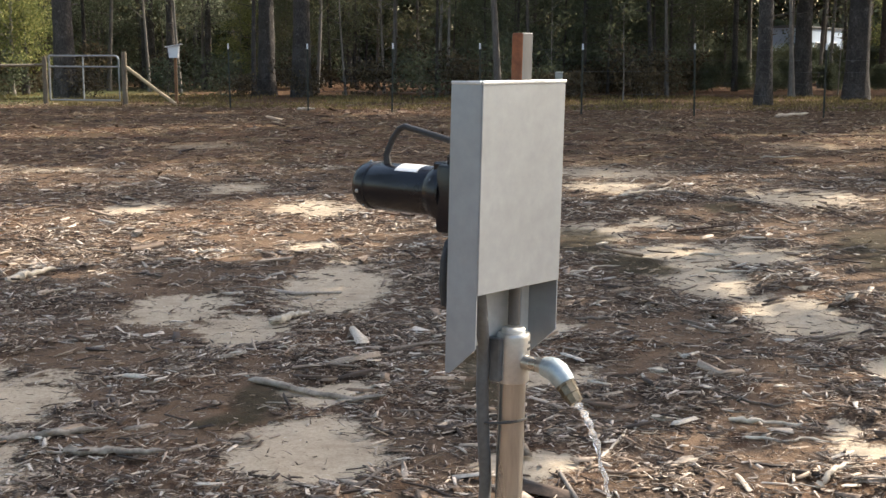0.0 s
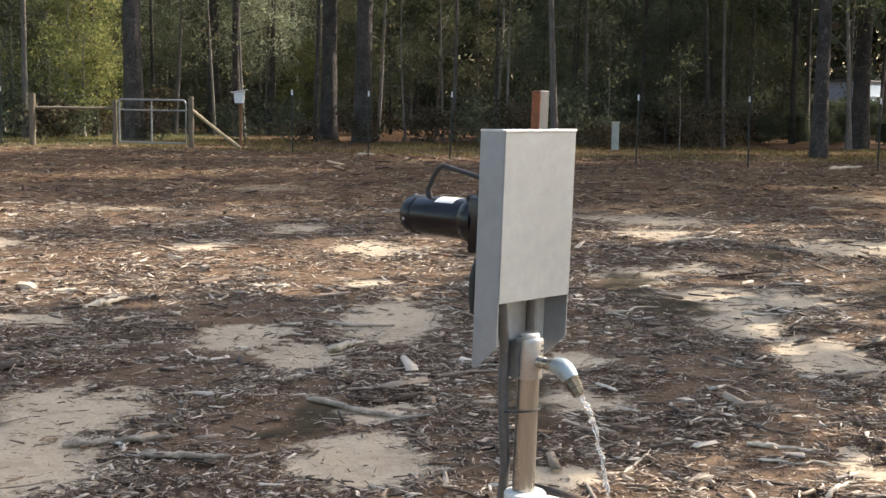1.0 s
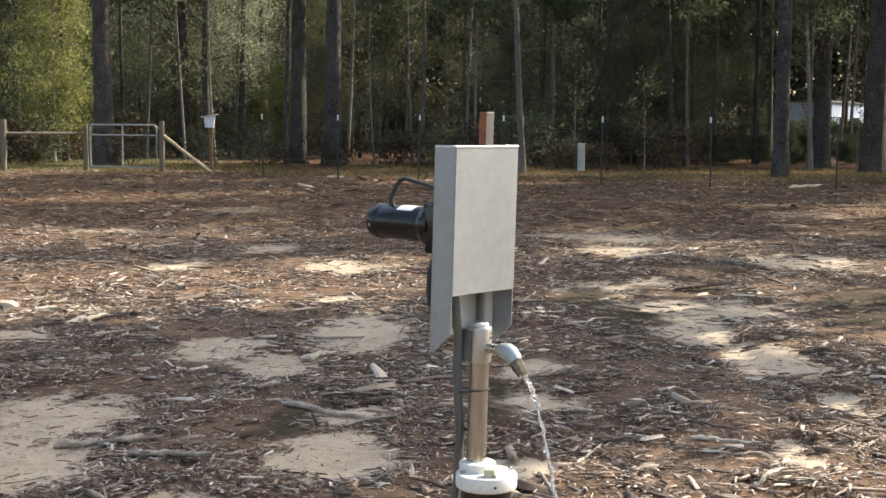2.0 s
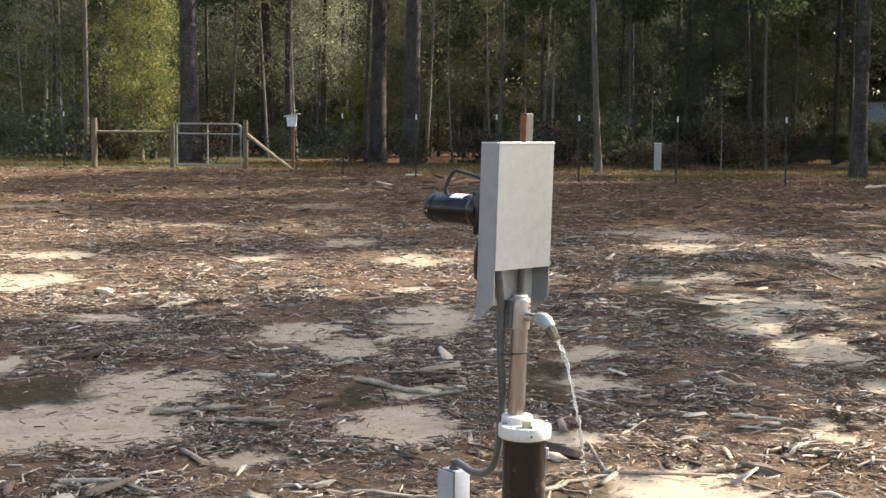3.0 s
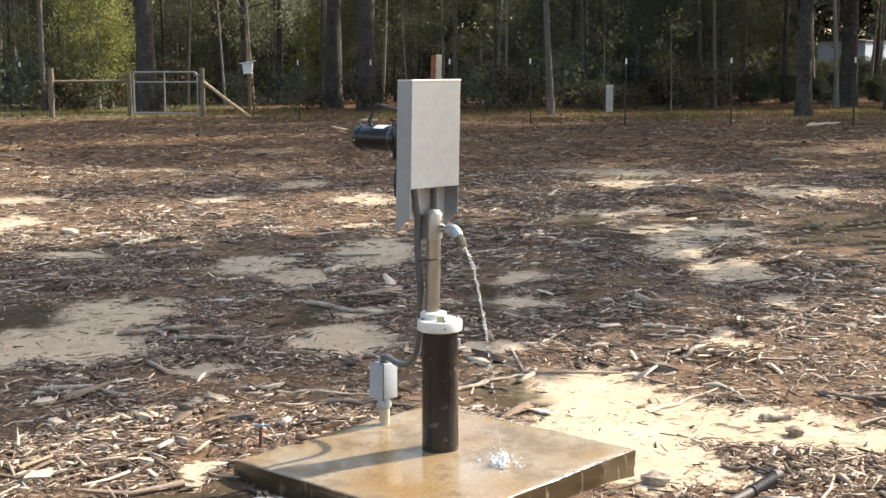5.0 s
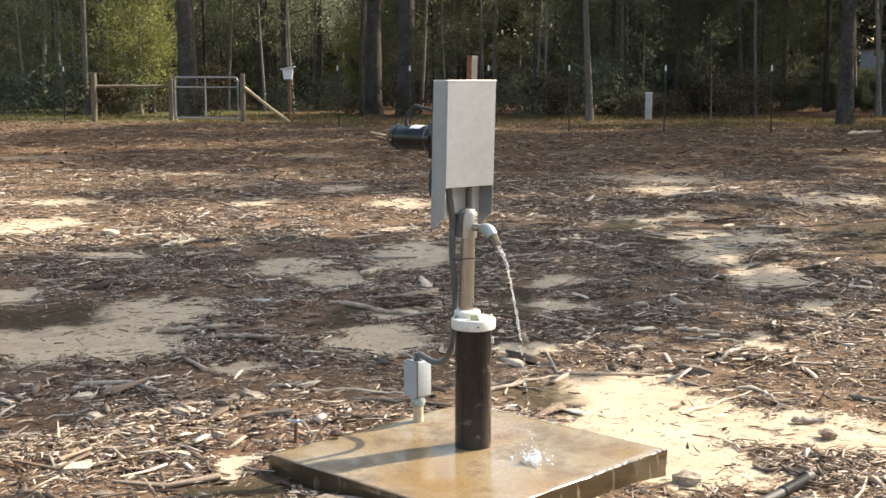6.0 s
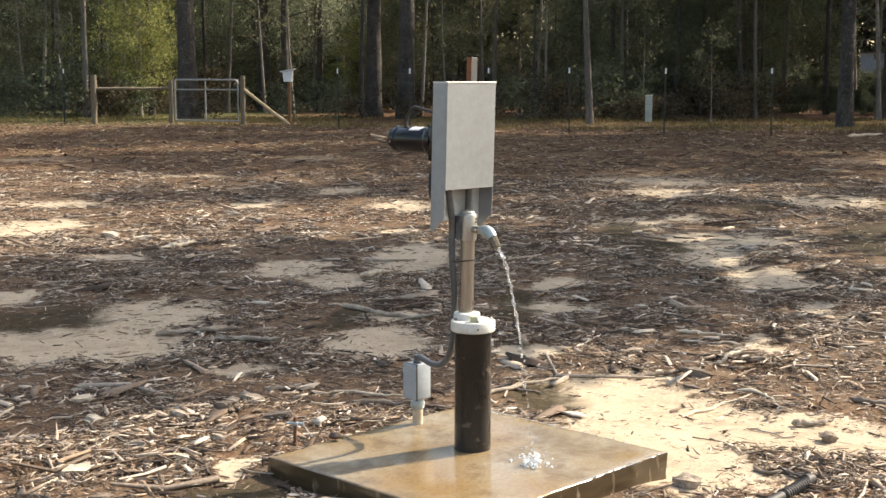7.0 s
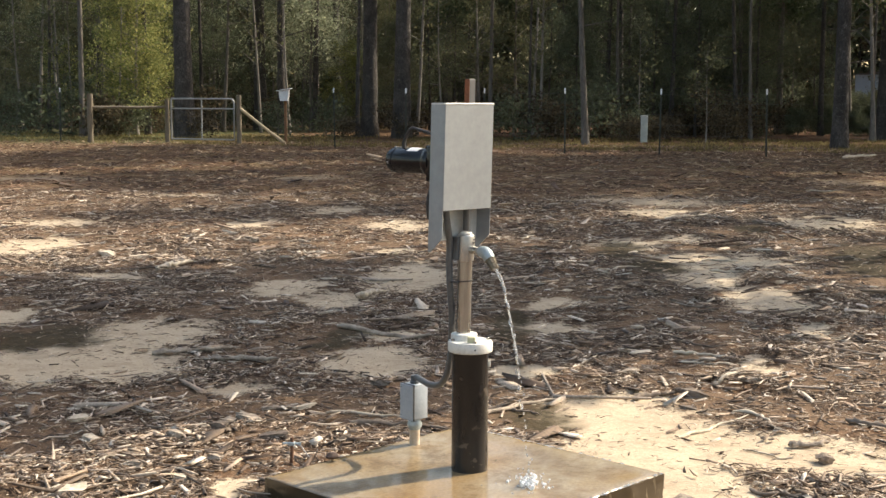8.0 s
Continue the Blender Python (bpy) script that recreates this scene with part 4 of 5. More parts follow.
def build_chunk(x, y, size, pale, seed):
    rng = random.Random(seed)
    l, w, h = size
    bm = bmesh.new()
    bmesh.ops.create_cube(bm, size=1)
    bmesh.ops.subdivide_edges(bm, edges=bm.edges[:], cuts=2, use_grid_fill=True)
    for v in bm.verts:
        q = 1 - 0.8 * (abs(v.co.x) * 2) ** 2 * rng.random()
        v.co = Vector((v.co.x * l * rng.uniform(0.55, 1.15), v.co.y * w * q, v.co.z * h * q)) + Vector((rng.uniform(-1, 1), rng.uniform(-1, 1), rng.uniform(-1, 1))) * h * 0.12
    me = bpy.data.meshes.new("wood_chunk")
    bm.to_mesh(me)
    bm.free()
    me.materials.append((STICK_DARK, DRIFT_WOOD, STICK_PALE)[pale])
    ob = new("wood_chunk", me)
    ob.location, ob.rotation_euler = (x, y, gz(x, y) + h * 0.4), (rng.uniform(-0.2, 0.2), rng.uniform(-0.15, 0.15), rng.uniform(-0.7, 0.7))
    tagged(ob, "splintered pale wood chunk on the mulch" if pale else "splintered dark bark chunk on the mulch", "wood piece", "wood chunks on the ground")


for i, c in enumerate([(0.31, 2.99, (0.13, 0.05, 0.02), 1), (1.52, 2.24, (0.15, 0.045, 0.028), 1), (-1.22, 0.27, (0.07, 0.05, 0.03), 1), (-1.35, 0.85, (0.10, 0.08, 0.05), 0), (-1.38, 1.08, (0.09, 0.05, 0.03), 1), (0.92, -0.14, (0.11, 0.07, 0.05), 1),
                      (1.66, 0.70, (0.08, 0.06, 0.045), 0), (1.15, 1.98, (0.2, 0.07, 0.04), 0), (-0.70, 2.05, (0.14, 0.05, 0.035), 0), (-1.95, 0.6, (0.09, 0.05, 0.025), 2), (-4.6, 8.0, (0.17, 0.10, 0.06), 2), (-4.15, 7.75, (0.20, 0.07, 0.05), 2), (-3.3, 9.4, (0.11, 0.08, 0.07), 1), (-2.15, 0.95, (0.12, 0.05, 0.03), 2), (-1.28, -0.05, (0.10, 0.06, 0.03), 2), (-1.72, -0.30, (0.16, 0.06, 0.04), 2), (-1.50, 0.55, (0.09, 0.07, 0.05), 1)]):
    build_chunk(*c, 500 + i)
crng = random.Random(33)
made = 0
while made < 84:
    y = -1.0 + 16 * crng.random() ** 1.6
    x = crng.uniform(-1, 1) * (2.0 + 0.36 * (y + 2)) + 0.1
    if on_slab(np.array([x]), np.array([y]), 0.1).any() or sand_at(np.array([x]), np.array([y]))[0] > 0.5:
        continue
    k = crng.uniform(0.6, 1.7)
    build_chunk(x, y, (0.10 * k, 0.036 * k, 0.017 * k), crng.choice((0, 0, 0, 1, 1, 2)), 600 + made)
    made += 1


# ---- mulch ----
def scatter(rng, n, y0, y1, keep):
    """Places in the wedge of ground before the fence; keep: share left on bare sand."""
    y = rng.uniform(y0, y1, n)
    x = rng.uniform(-1, 1, n) * np.maximum(np.where(y < -2, 5.8, 2.8), 2.3 + 0.40 * (y + 3) + 0.012 * np.maximum(y, 0) ** 1.8) + 0.15
    s = np.maximum(sand_at(x, y), 0.55 + 0.6 * np.clip(field(WETS, x, y), -1, 1)) + rng.normal(0, 0.09, n)
    ok = (rng.random(n) < np.where(s > 0.56, keep * np.where(y > 5, 1.8, np.where(s > 0.72, 0.45, 1.0)), np.where(s > 0.46, 0.55, 1.0))) & ~on_slab(x, y, 0.03)
    ok &= rng.random(n) < np.clip(0.66 + 1.0 * clump_at(x, y), 0.20, 1)
    return x[ok], y[ok]


def build_chips(name, label, mat, seed, n, y0, y1, size, keep, where=None, slab=0.45, tilt=0.15):
    rng = np.random.default_rng(seed)
    x, y = scatter(rng, n, y0, y1, keep)
    if where:
        ok = np.hypot((x - where[0]) / where[2], (y - where[1]) / where[3]) < rng.uniform(0.2, 1.1, len(x))
        x, y = x[ok], y[ok]
    n = len(x)
    L = size * rng.lognormal(0, 0.55, n)
    W, T = L * rng.uniform(0.08, slab, n), L * rng.uniform(0.03, 0.10, n)
    yaw, pitch, roll = rng.uniform(0, 6.28, n), rng.normal(0, tilt, n), rng.normal(0, tilt * 1.2, n)
    corners = np.array([(i, j, k) for i in (-1, 1) for j in (-1, 1) for k in (-1, 1)], float) * 0.5
    q = corners[None] * rng.uniform(0.55, 1.15, (n, 8, 3)) * np.stack([L, W, T], 1)[:, None]
    q[:, :4, 1] *= rng.uniform(0.1, 1.1, n)[:, None]
    q[:, 4:, 1] *= rng.uniform(0.1, 1.1, n)[:, None]
    cy, sy, cp, sp, cr, sr = np.cos(yaw), np.sin(yaw), np.cos(pitch), np.sin(pitch), np.cos(roll), np.sin(roll)
    X, Y, Z = q[..., 0], q[..., 1], q[..., 2]
    Y, Z = Y * cr[:, None] - Z * sr[:, None], Y * sr[:, None] + Z * cr[:, None]
    X, Z = X * cp[:, None] + Z * sp[:, None], -X * sp[:, None] + Z * cp[:, None]
    X, Y = X * cy[:, None] - Y * sy[:, None], X * sy[:, None] + Y * cy[:, None]
    pile = np.clip(clump_at(x, y), 0, 1)
    z = ground_z(x, y) + T * 0.3 + np.abs(rng.normal(0, 0.010, n)) * (0.6 + 1.1 * pile) + L * np.abs(np.sin(pitch)) * 0.25
    verts = np.stack([X + x[:, None], Y + y[:, None], Z + z[:, None]], -1).reshape(-1, 3)
    quads = np.array([(0, 1, 3, 2), (4, 6, 7, 5), (0, 4, 5, 1), (2, 3, 7, 6), (1, 5, 7, 3)])
    if y0 > 6 or y1 < 0 or size < 0.02:
        quads = quads[2:]
    faces = (np.arange(n)[:, None, None] * 8 + quads[None]).reshape(-1, 4)
    return tagged(new(name, array_mesh(name, verts, faces, mat)), label, "mulch", kind="stuff")


def build_twigs(name, label, mat, seed, n, y0, y1, size, keep, where=None):
    rng = np.random.default_rng(seed)
    x, y = scatter(rng, n, y0, y1, keep)
    if where:
        ok = np.hypot((x - where[0]) / where[2], (y - where[1]) / where[3]) < rng.uniform(0.2, 1.1, len(x))
        x, y = x[ok], y[ok]
    n, k = len(x), 2 if size < 0.04 or y0 > 6 else 3
    L = size * rng.lognormal(0, 0.5, n)
    R = np.clip(L * rng.uniform(0.015, 0.04, n), 0.0016, 0.02)
    yaw, bow = rng.uniform(0, 6.28, n), rng.normal(0, 0.2, n)
    t = np.linspace(0, 1, k)
    px = L[:, None] * (t - 0.5)
    py = L[:, None] * bow[:, None] * np.sin(math.pi * t) + rng.normal(0, 0.045, (n, k)) * L[:, None]
    pz = np.abs(rng.normal(0, 0.05, n))[:, None] * L[:, None] * t + rng.uniform(0, 0.016, n)[:, None]
    r = R[:, None] * (1 - 0.5 * t)
    verts = np.zeros((n, k, 4, 3))
    for c, (a, b) in enumerate(((1, 0), (0, 1), (-1, 0), (0, -1))):
        verts[:, :, c, 0], verts[:, :, c, 1], verts[:, :, c, 2] = px, py + a * r, pz + b * r
    cy, sy = np.cos(yaw)[:, None, None], np.sin(yaw)[:, None, None]
    X, Y = verts[..., 0] * cy - verts[..., 1] * sy, verts[..., 0] * sy + verts[..., 1] * cy
    out = np.stack([X + x[:, None, None], Y + y[:, None, None], verts[..., 2] + ground_z(x, y)[:, None, None]], -1).reshape(-1, 3)
    quads = np.array([(i * 4 + c, i * 4 + (c + 1) % 4, i * 4 + 4 + (c + 1) % 4, i * 4 + 4 + c) for i in range(k - 1) for c in range(4)])
    faces = (np.arange(n)[:, None, None] * (k * 4) + quads[None]).reshape(-1, 4)
    return tagged(new(name, array_mesh(name, out, faces, mat)), label, "twigs", kind="stuff")


solid("tree_stump", Geo().tube([(0, 0, -0.05), (0, 0, 0.05), (0.015, 0, 0.10), (0.02, 0, 0.16), (0.02, 0, 0.17)], [0.24, 0.17, 0.15, 0.13, 0.09], 14, rough=0.20, rng=rng0), STUMP_WOOD, (9.22, 23.4, gz(9.22, 23.4)), "low reddish-brown tree stump in the mulch", "stump")
MULCH_L, SHRED_L, FRESH_L, TWIG_L = "grey-brown wood chip mulch strewn over the clearing", "fine grey-brown wood shreds strewn over the clearing", "pale fresh wood chips heaped on the mulch", "thin dead twigs and shredded bark scattered over the mulch"
build_chips("wood_mulch", MULCH_L, CHIPS, 1, 125000, -2.0, 7.0, 0.034, 0.06, None, 0.34)
build_chips("wood_mulch", SHRED_L, CHIPS, 11, 120000, -2.0, 6.0, 0.017, 0.22)
build_chips("wood_mulch", MULCH_L, CHIPS, 2, 130000, 7.0, 17.0, 0.046, 0.07, None, 0.34)
build_chips("wood_mulch", MULCH_L, LITTER, 3, 120000, 17.0, 40.0, 0.065, 0.12)
build_chips("wood_mulch", MULCH_L, CHIPS, 10, 60000, -9.0, -2.0, 0.042, 0.2)
build_chips("fresh_chips", FRESH_L, PALE_CHIPS, 4, 15000, -2.0, 3.0, 0.040, 0.25, (-1.75, 0.25, 0.9, 0.75), 0.34)
build_chips("fresh_chips", FRESH_L, PALE_CHIPS, 5, 42000, 4.0, 11.0, 0.050, 0.2, (-4.2, 7.6, 1.8, 1.4))
build_chips("wood_mulch", "weathered bark slabs and split wood lying on the mulch", CHIPS, 13, 5200, -2.0, 7.0, 0.075, 0.05, None, 0.36, 0.12)
build_chips("fresh_chips", FRESH_L, PALE_CHIPS, 6, 9000, -2.0, 15.0, 0.030, 0.08)
build_twigs("dead_twigs", TWIG_L, TWIGS, 7, 22000, -2.0, 8.0, 0.060, 0.10)
build_twigs("dead_twigs", TWIG_L, LITTER, 8, 16000, 8.0, 22.0, 0.11, 0.08)
build_twigs("dead_twigs", "tiny dark twiglets and needles scattered over the bare sand", TWIGS, 15, 7000, -1.5, 4.5, 0.030, 1.0)
build_twigs("dead_twigs", "pale splintered sticks heaped beside the pad", PALE_CHIPS, 14, 1700, -1.5, 2.2, 0.11, 0.3, (-1.65, 0.25, 0.9, 0.7))
build_twigs("dead_twigs", TWIG_L, TWIGS, 9, 1300, -2.0, 9.0, 0.17, 0.06)


def build_grass():
    rng = np.random.default_rng(12)
    n = 95000
    x, y = rng.uniform(-30, 24, n), rng.uniform(32, 47, n) + rng.normal(0, 0.6, n)
    ok = (slow(x, y, 61, 0.7) + rng.normal(0, 0.35, n) > -0.05) & (y > 34.0 + 0.2 * np.maximum(0, -x))
    x, y = x[ok], y[ok]
    n = len(x)
    h, a = rng.uniform(0.03, 0.13, n), rng.uniform(0, 6.28, n)
    w, bx, by = h * 0.10 + 0.004, rng.normal(0, 0.35, n) * h, rng.normal(0, 0.35, n) * h
    z = ground_z(x, y)
    dx, dy = np.cos(a) * w, np.sin(a) * w
    verts = np.stack([np.stack([x - dx, y - dy, z], 1), np.stack([x + dx, y + dy, z], 1), np.stack([x + bx, y + by, z + h], 1)], 1).reshape(-1, 3)
    tagged(new("dry_grass", array_mesh("dry_grass", verts, np.arange(n * 3).reshape(-1, 3), DRY_GRASS)), "dry tan grass tufts beyond the wire fence", "grass", kind="stuff")


build_grass()


# ---- fence, gate and what stands along it ----
def build_tposts():
    spots = [(-7.11, 35.24), (-4.61, 33.6), (-2.2, 32.9), (0.23, 32.23), (2.92, 31.72), (5.85, 31.31), (9.0, 30.43), (12.2, 29.9), (15.4, 29.4), (-17.56, 38.6), (-20.5, 38.3)]
    first = thing("fence_post", (0, 0, 0), "thin dark steel fence post with a white tip", "fence post", "steel fence posts")
    part("stem", Geo().box((0, 0, 0.84), (0.045, 0.008, 1.76)).box((0, 0.018, 0.84), (0.008, 0.03, 1.76)), TPOST, first, smooth=0)
    part("white_tip", Geo().box((0, 0, 1.80), (0.047, 0.010, 0.16)).box((0, 0.018, 1.80), (0.010, 0.032, 0.16)), WHITE_PAINT, first, "white painted tip", smooth=0)
    for i, (x, y) in enumerate(spots):
        m = pose(x, y, gz(x, y), 0, (i * 7 % 5 - 2) * 0.5, (i * 13 % 7) * 4)
        if i == 0:
            first.matrix_basis = m
        else:
            copy_thing(first, m)
    line = sorted(spots[:9])
    for h in (0.25, 0.55, 0.85, 1.15, 1.45, 1.72):
        pts = [(x, y, gz(x, y) + h + 0.004 * (i % 2)) for i, (x, y) in enumerate(line)]
        solid("fence_wire", Geo().tube([(p[0], p[1] - 0.02, p[2]) for p in pts], 0.0020, 5), WIRE, (0, 0, 0), "thin galvanised fence wire strung between the steel posts", "fence wire", "fence wires")


build_tposts()


def wood_post(x, y, h, r, mat, label, seed, name="wooden_post"):
    rng = random.Random(seed)
    pts = [(rng.uniform(-1, 1) * 0.008, rng.uniform(-1, 1) * 0.008, -0.05 + (h + 0.05) * k / 6) for k in range(7)]
    return solid(name, Geo().tube(pts, [r * rng.uniform(0.94, 1.06) for _ in pts], 14, rough=0.03, rng=rng), mat, (x, y, gz(x, y)), label, "post", "wooden fence posts")


GL, GR, WP, BR = Vector((-13.58, 38.6, 0)), Vector((-11.10, 38.1, 0)), Vector((-16.08, 37.6, 0)), Vector((-9.3, 37.83, 0))
wood_post(GR.x + 0.12, GR.y, 1.66, 0.085, POST_WOOD, "weathered round wooden gate post", 1)
wood_post(GL.x - 0.10, GL.y, 1.50, 0.075, POST_WOOD, "weathered round wooden gate post", 2)
wood_post(WP.x, WP.y, 1.68, 0.10, POST_WOOD, "thick weathered round wooden end post", 3)


def pole(a, b, r, mat, name, label, seed):
    rng = random.Random(seed)
    a, b = Vector(a), Vector(b)
    pts = [(b - a) * (k / 6) + Vector((0, 0, rng.uniform(-1, 1) * 0.012)) for k in range(7)]
    solid(name, Geo().tube(pts, [r * (1.05 - 0.1 * k / 6) for k in range(7)], 12, rough=0.04, rng=rng), mat, tuple(a), label, "rail")


pole((WP.x, WP.y, gz(WP.x, WP.y) + 1.22), (GL.x - 0.1, GL.y, gz(GL.x, GL.y) + 1.22), 0.05, POST_WOOD, "fence_rail", "weathered round wooden rail between two posts", 4)
pole((GR.x + 0.17, GR.y, gz(GR.x, GR.y) + 1.18), (BR.x, BR.y, gz(BR.x, BR.y) + 0.02), 0.055, PALE_WOOD, "brace_pole", "pale debarked brace pole leaning on the gate post", 6)


def build_gate():
    gate = thing("metal_gate", (GL.x, GL.y, gz(GL.x, GL.y)), "closed galvanised tube gate with wire mesh between posts", "gate")
    d = GR - GL
    w, h0, h1 = d.length, 0.12, 1.52
    ux = d.normalized()

    def P(u, h):
        return tuple(ux * u + UPW * h)
    frame_path = [P(0.06, h0), P(0.06, h1 - 0.03), P(0.09, h1), P(w - 0.16, h1), P(w - 0.09, h1 - 0.03), P(w - 0.05, h1 - 0.12), P(w - 0.05, h0), P(0.06, h0)]
    part("gate_frame", Geo().tube(frame_path, 0.032, 10), GATE_TUBE, gate, smooth=60)
    part("rail", Geo().tube([P(0.06, h1 - 0.34), P(w - 0.05, h1 - 0.34)], 0.026, 10), GATE_TUBE, gate)
    part("upright", Geo().tube([P(w * 0.49, h0), P(w * 0.49, h1)], 0.026, 10), GATE_TUBE, gate)
    g = Geo()
    for k in range(9):
        g.tube([P(0.06, h0 + 0.12 * k + 0.1), P(w - 0.05, h0 + 0.12 * k + 0.1)], 0.0016, 4)
    for k in range(15):
        g.tube([P(0.12 + k * (w - 0.2) / 14, h0), P(0.12 + k * (w - 0.2) / 14, h1 - 0.3)], 0.0015, 4)
    part("wire_mesh", g, WIRE, gate, "fine wire mesh")


build_gate()


def build_bird_house():
    x, y = -9.30, 37.9
    z = gz(x, y)
    house = thing("bird_house", (x, y, z), "white bird house with a slanted roof on a brown stake", "bird house")
    part("stake", Geo().box((0, 0, 0.72), (0.09, 0.06, 1.50), bevel=0.006), STAKE_WOOD, house, "rough brown wooden stake")
    front = [(-0.15, -0.20, 1.46), (0.11, -0.20, 1.46), (0.15, -0.20, 1.84), (-0.19, -0.20, 1.78)]
    part("body", Geo().prism(front, (0, 0.22, 0)), WHITE_PAINT, house, smooth=0)
    part("roof", Geo().prism([(-0.27, -0.27, 1.785), (0.23, -0.27, 1.875), (0.23, -0.27, 1.90), (-0.27, -0.27, 1.81)], (0, 0.36, 0)), WHITE_PAINT, house, smooth=0)


build_bird_house()


def build_pedestal():
    x, y = 3.07, 42.5
    ped = thing("utility_pedestal", (x, y, gz(x, y)), "pale grey-green utility pedestal standing in dry grass", "pedestal")
    part("cabinet", Geo().box((0, 0, 0.45), (0.25, 0.2, 0.94), bevel=0.015), PEDESTAL, ped)
    part("lid", Geo().box((0, 0, 0.95), (0.27, 0.22, 0.06), bevel=0.012), PEDESTAL, ped)


build_pedestal()


def build_house():
    x0, y0 = 20.0, 75.4
    house = thing("mobile_home", (x0, y0, 0.05), "pale blue-white mobile home far behind the trees", "house")
    part("wall", Geo().box((4.0, 1.5, 1.75), (6.2, 3.0, 3.1), bevel=0.02), HOUSE_WALL, house)
    part("roof", Geo().prism([(0.8, -0.1, 3.32), (0.8, 1.5, 3.46), (0.8, 3.1, 3.32), (0.8, 3.1, 3.28), (0.8, -0.1, 3.28)], (6.4, 0, 0)), HOUSE_ROOF, house, smooth=0)
    house.matrix_basis = pose(x0, y0, 0.0, 0, 0, 56)
    for k in range(2):
        w = part("window", Geo().box((2.4 + 3.0 * k, -0.02, 2.0), (0.9, 0.08, 0.9), bevel=0.01), WHITE_PAINT, house)
        part("pane", Geo().box((2.4 + 3.0 * k, -0.055, 2.0), (0.78, 0.03, 0.78)), HOUSE_GLASS, w)


build_house()


# ---- trees ----
def leaf_quads(rng, centres, size, flat=0.0):
    n = len(centres)
    u = rng.normal(size=(n, 3))
    u[:, 2] *= 1 - flat
    u /= np.linalg.norm(u, axis=1)[:, None]
    v = np.cross(u, rng.normal(size=(n, 3)))
    v /= np.linalg.norm(v, axis=1)[:, None]
    L = (size * rng.uniform(0.6, 1.3, n))[:, None]
    W = L * rng.uniform(0.35, 0.6, n)[:, None]
    verts = np.stack([centres - u * L, centres + v * W, centres + u * L, centres - v * W], 1).reshape(-1, 3)
    return verts, np.arange(n * 4).reshape(-1, 4)


def crown_mesh(name, rng, clumps, per, radius, size, mat):
    c = np.repeat(np.array(clumps), per, axis=0)
    c = c + rng.normal(0, radius, c.shape) * np.array([1, 1, 0.7])
    c[:, 2] = np.maximum(c[:, 2], 0.1)
    return array_mesh(name, *leaf_quads(rng, c, size), mat)


def trunk_geo(rng, height, r, lean_by=0.0, flare=1.28, rings=14, sides=12, wobble=0.02):
    pts, rad = [], []
    dx, dy = rng.uniform(-1, 1) * lean_by, rng.uniform(-1, 1) * lean_by
    for i in range(rings):
        t = i / (rings - 1)
        h = -0.15 + (height + 0.15) * t ** 1.25
        pts.append((dx * h + wobble * h * math.sin(3 * t + dx * 50), dy * h, h))
        rad.append(r * ((1 - 0.75 * t) + (flare - 1) * math.exp(-max(h, 0) * 2.2)))
    return Geo().tube(pts, rad, sides, rough=0.06, rng=rng), pts, rad


def along(pts, h):
    for a, b in zip(pts, pts[1:]):
        if b[2] >= h:
            t = (h - a[2]) / (b[2] - a[2])
            return Vector(a).lerp(Vector(b), t)
    return Vector(pts[-1])


def make_tree(name, label, category, group, seed, height, r, crown_from, spread_by, limbs, per, radius, size, bark, leaves, lean_by=0.0, rise=0.25, stubs=0):
    rng, nrng = random.Random(seed), np.random.default_rng(seed)
    tree = thing(name, (0, 0, 0), label, category, group)
    g, pts, rad = trunk_geo(rng, height, r, lean_by, wobble=0.006 if r > 0.12 else 0.03)
    clumps, br = [], Geo()
    for k in range(limbs):
        t = (k + rng.random()) / limbs
        h = height * (crown_from + (0.97 - crown_from) * t)
        p = along(pts, h)
        a = rng.uniform(0, 6.28)
        l = spread_by * rng.uniform(0.45, 1.1) * (1 - 0.55 * t)
        d = Vector((math.cos(a), math.sin(a), rise * rng.uniform(0.2, 1.6)))
        q = [p, p + d * l * 0.5 + Vector((0, 0, rng.uniform(-0.1, 0.1) * l)), p + d * l + Vector((rng.uniform(-0.2, 0.2), rng.uniform(-0.2, 0.2), 0)) * l]
        rr = max(0.008, r * 0.28 * (1 - 0.6 * t))
        br.tube(q, [rr, rr * 0.6, rr * 0.25], 4)
        for s in (0.45, 0.7, 0.88, 1.0):
            e = q[0].lerp(q[1], s * 2) if s < 0.5 else q[1].lerp(q[2], s * 2 - 1)
            clumps.append((e.x + rng.gauss(0, 0.12) * l, e.y + rng.gauss(0, 0.12) * l, e.z + rng.gauss(0, 0.1) * l))
    for k in range(stubs):
        p = along(pts, rng.uniform(1.5, height * crown_from))
        a = rng.uniform(0, 6.28)
        l = rng.uniform(0.3, 1.3)
        br.tube([p, p + Vector((math.cos(a), math.sin(a), 0.15)) * l], [0.022, 0.007], 4)
    part("trunk", g, bark, tree, smooth=60)
    tagged(part("branchwork", br, bark, tree, smooth=60), kind="stuff")
    if per:
        ob = new("crown", crown_mesh("crown", nrng, clumps, per, radius, size, leaves))
        ob.parent = tree
    return tree


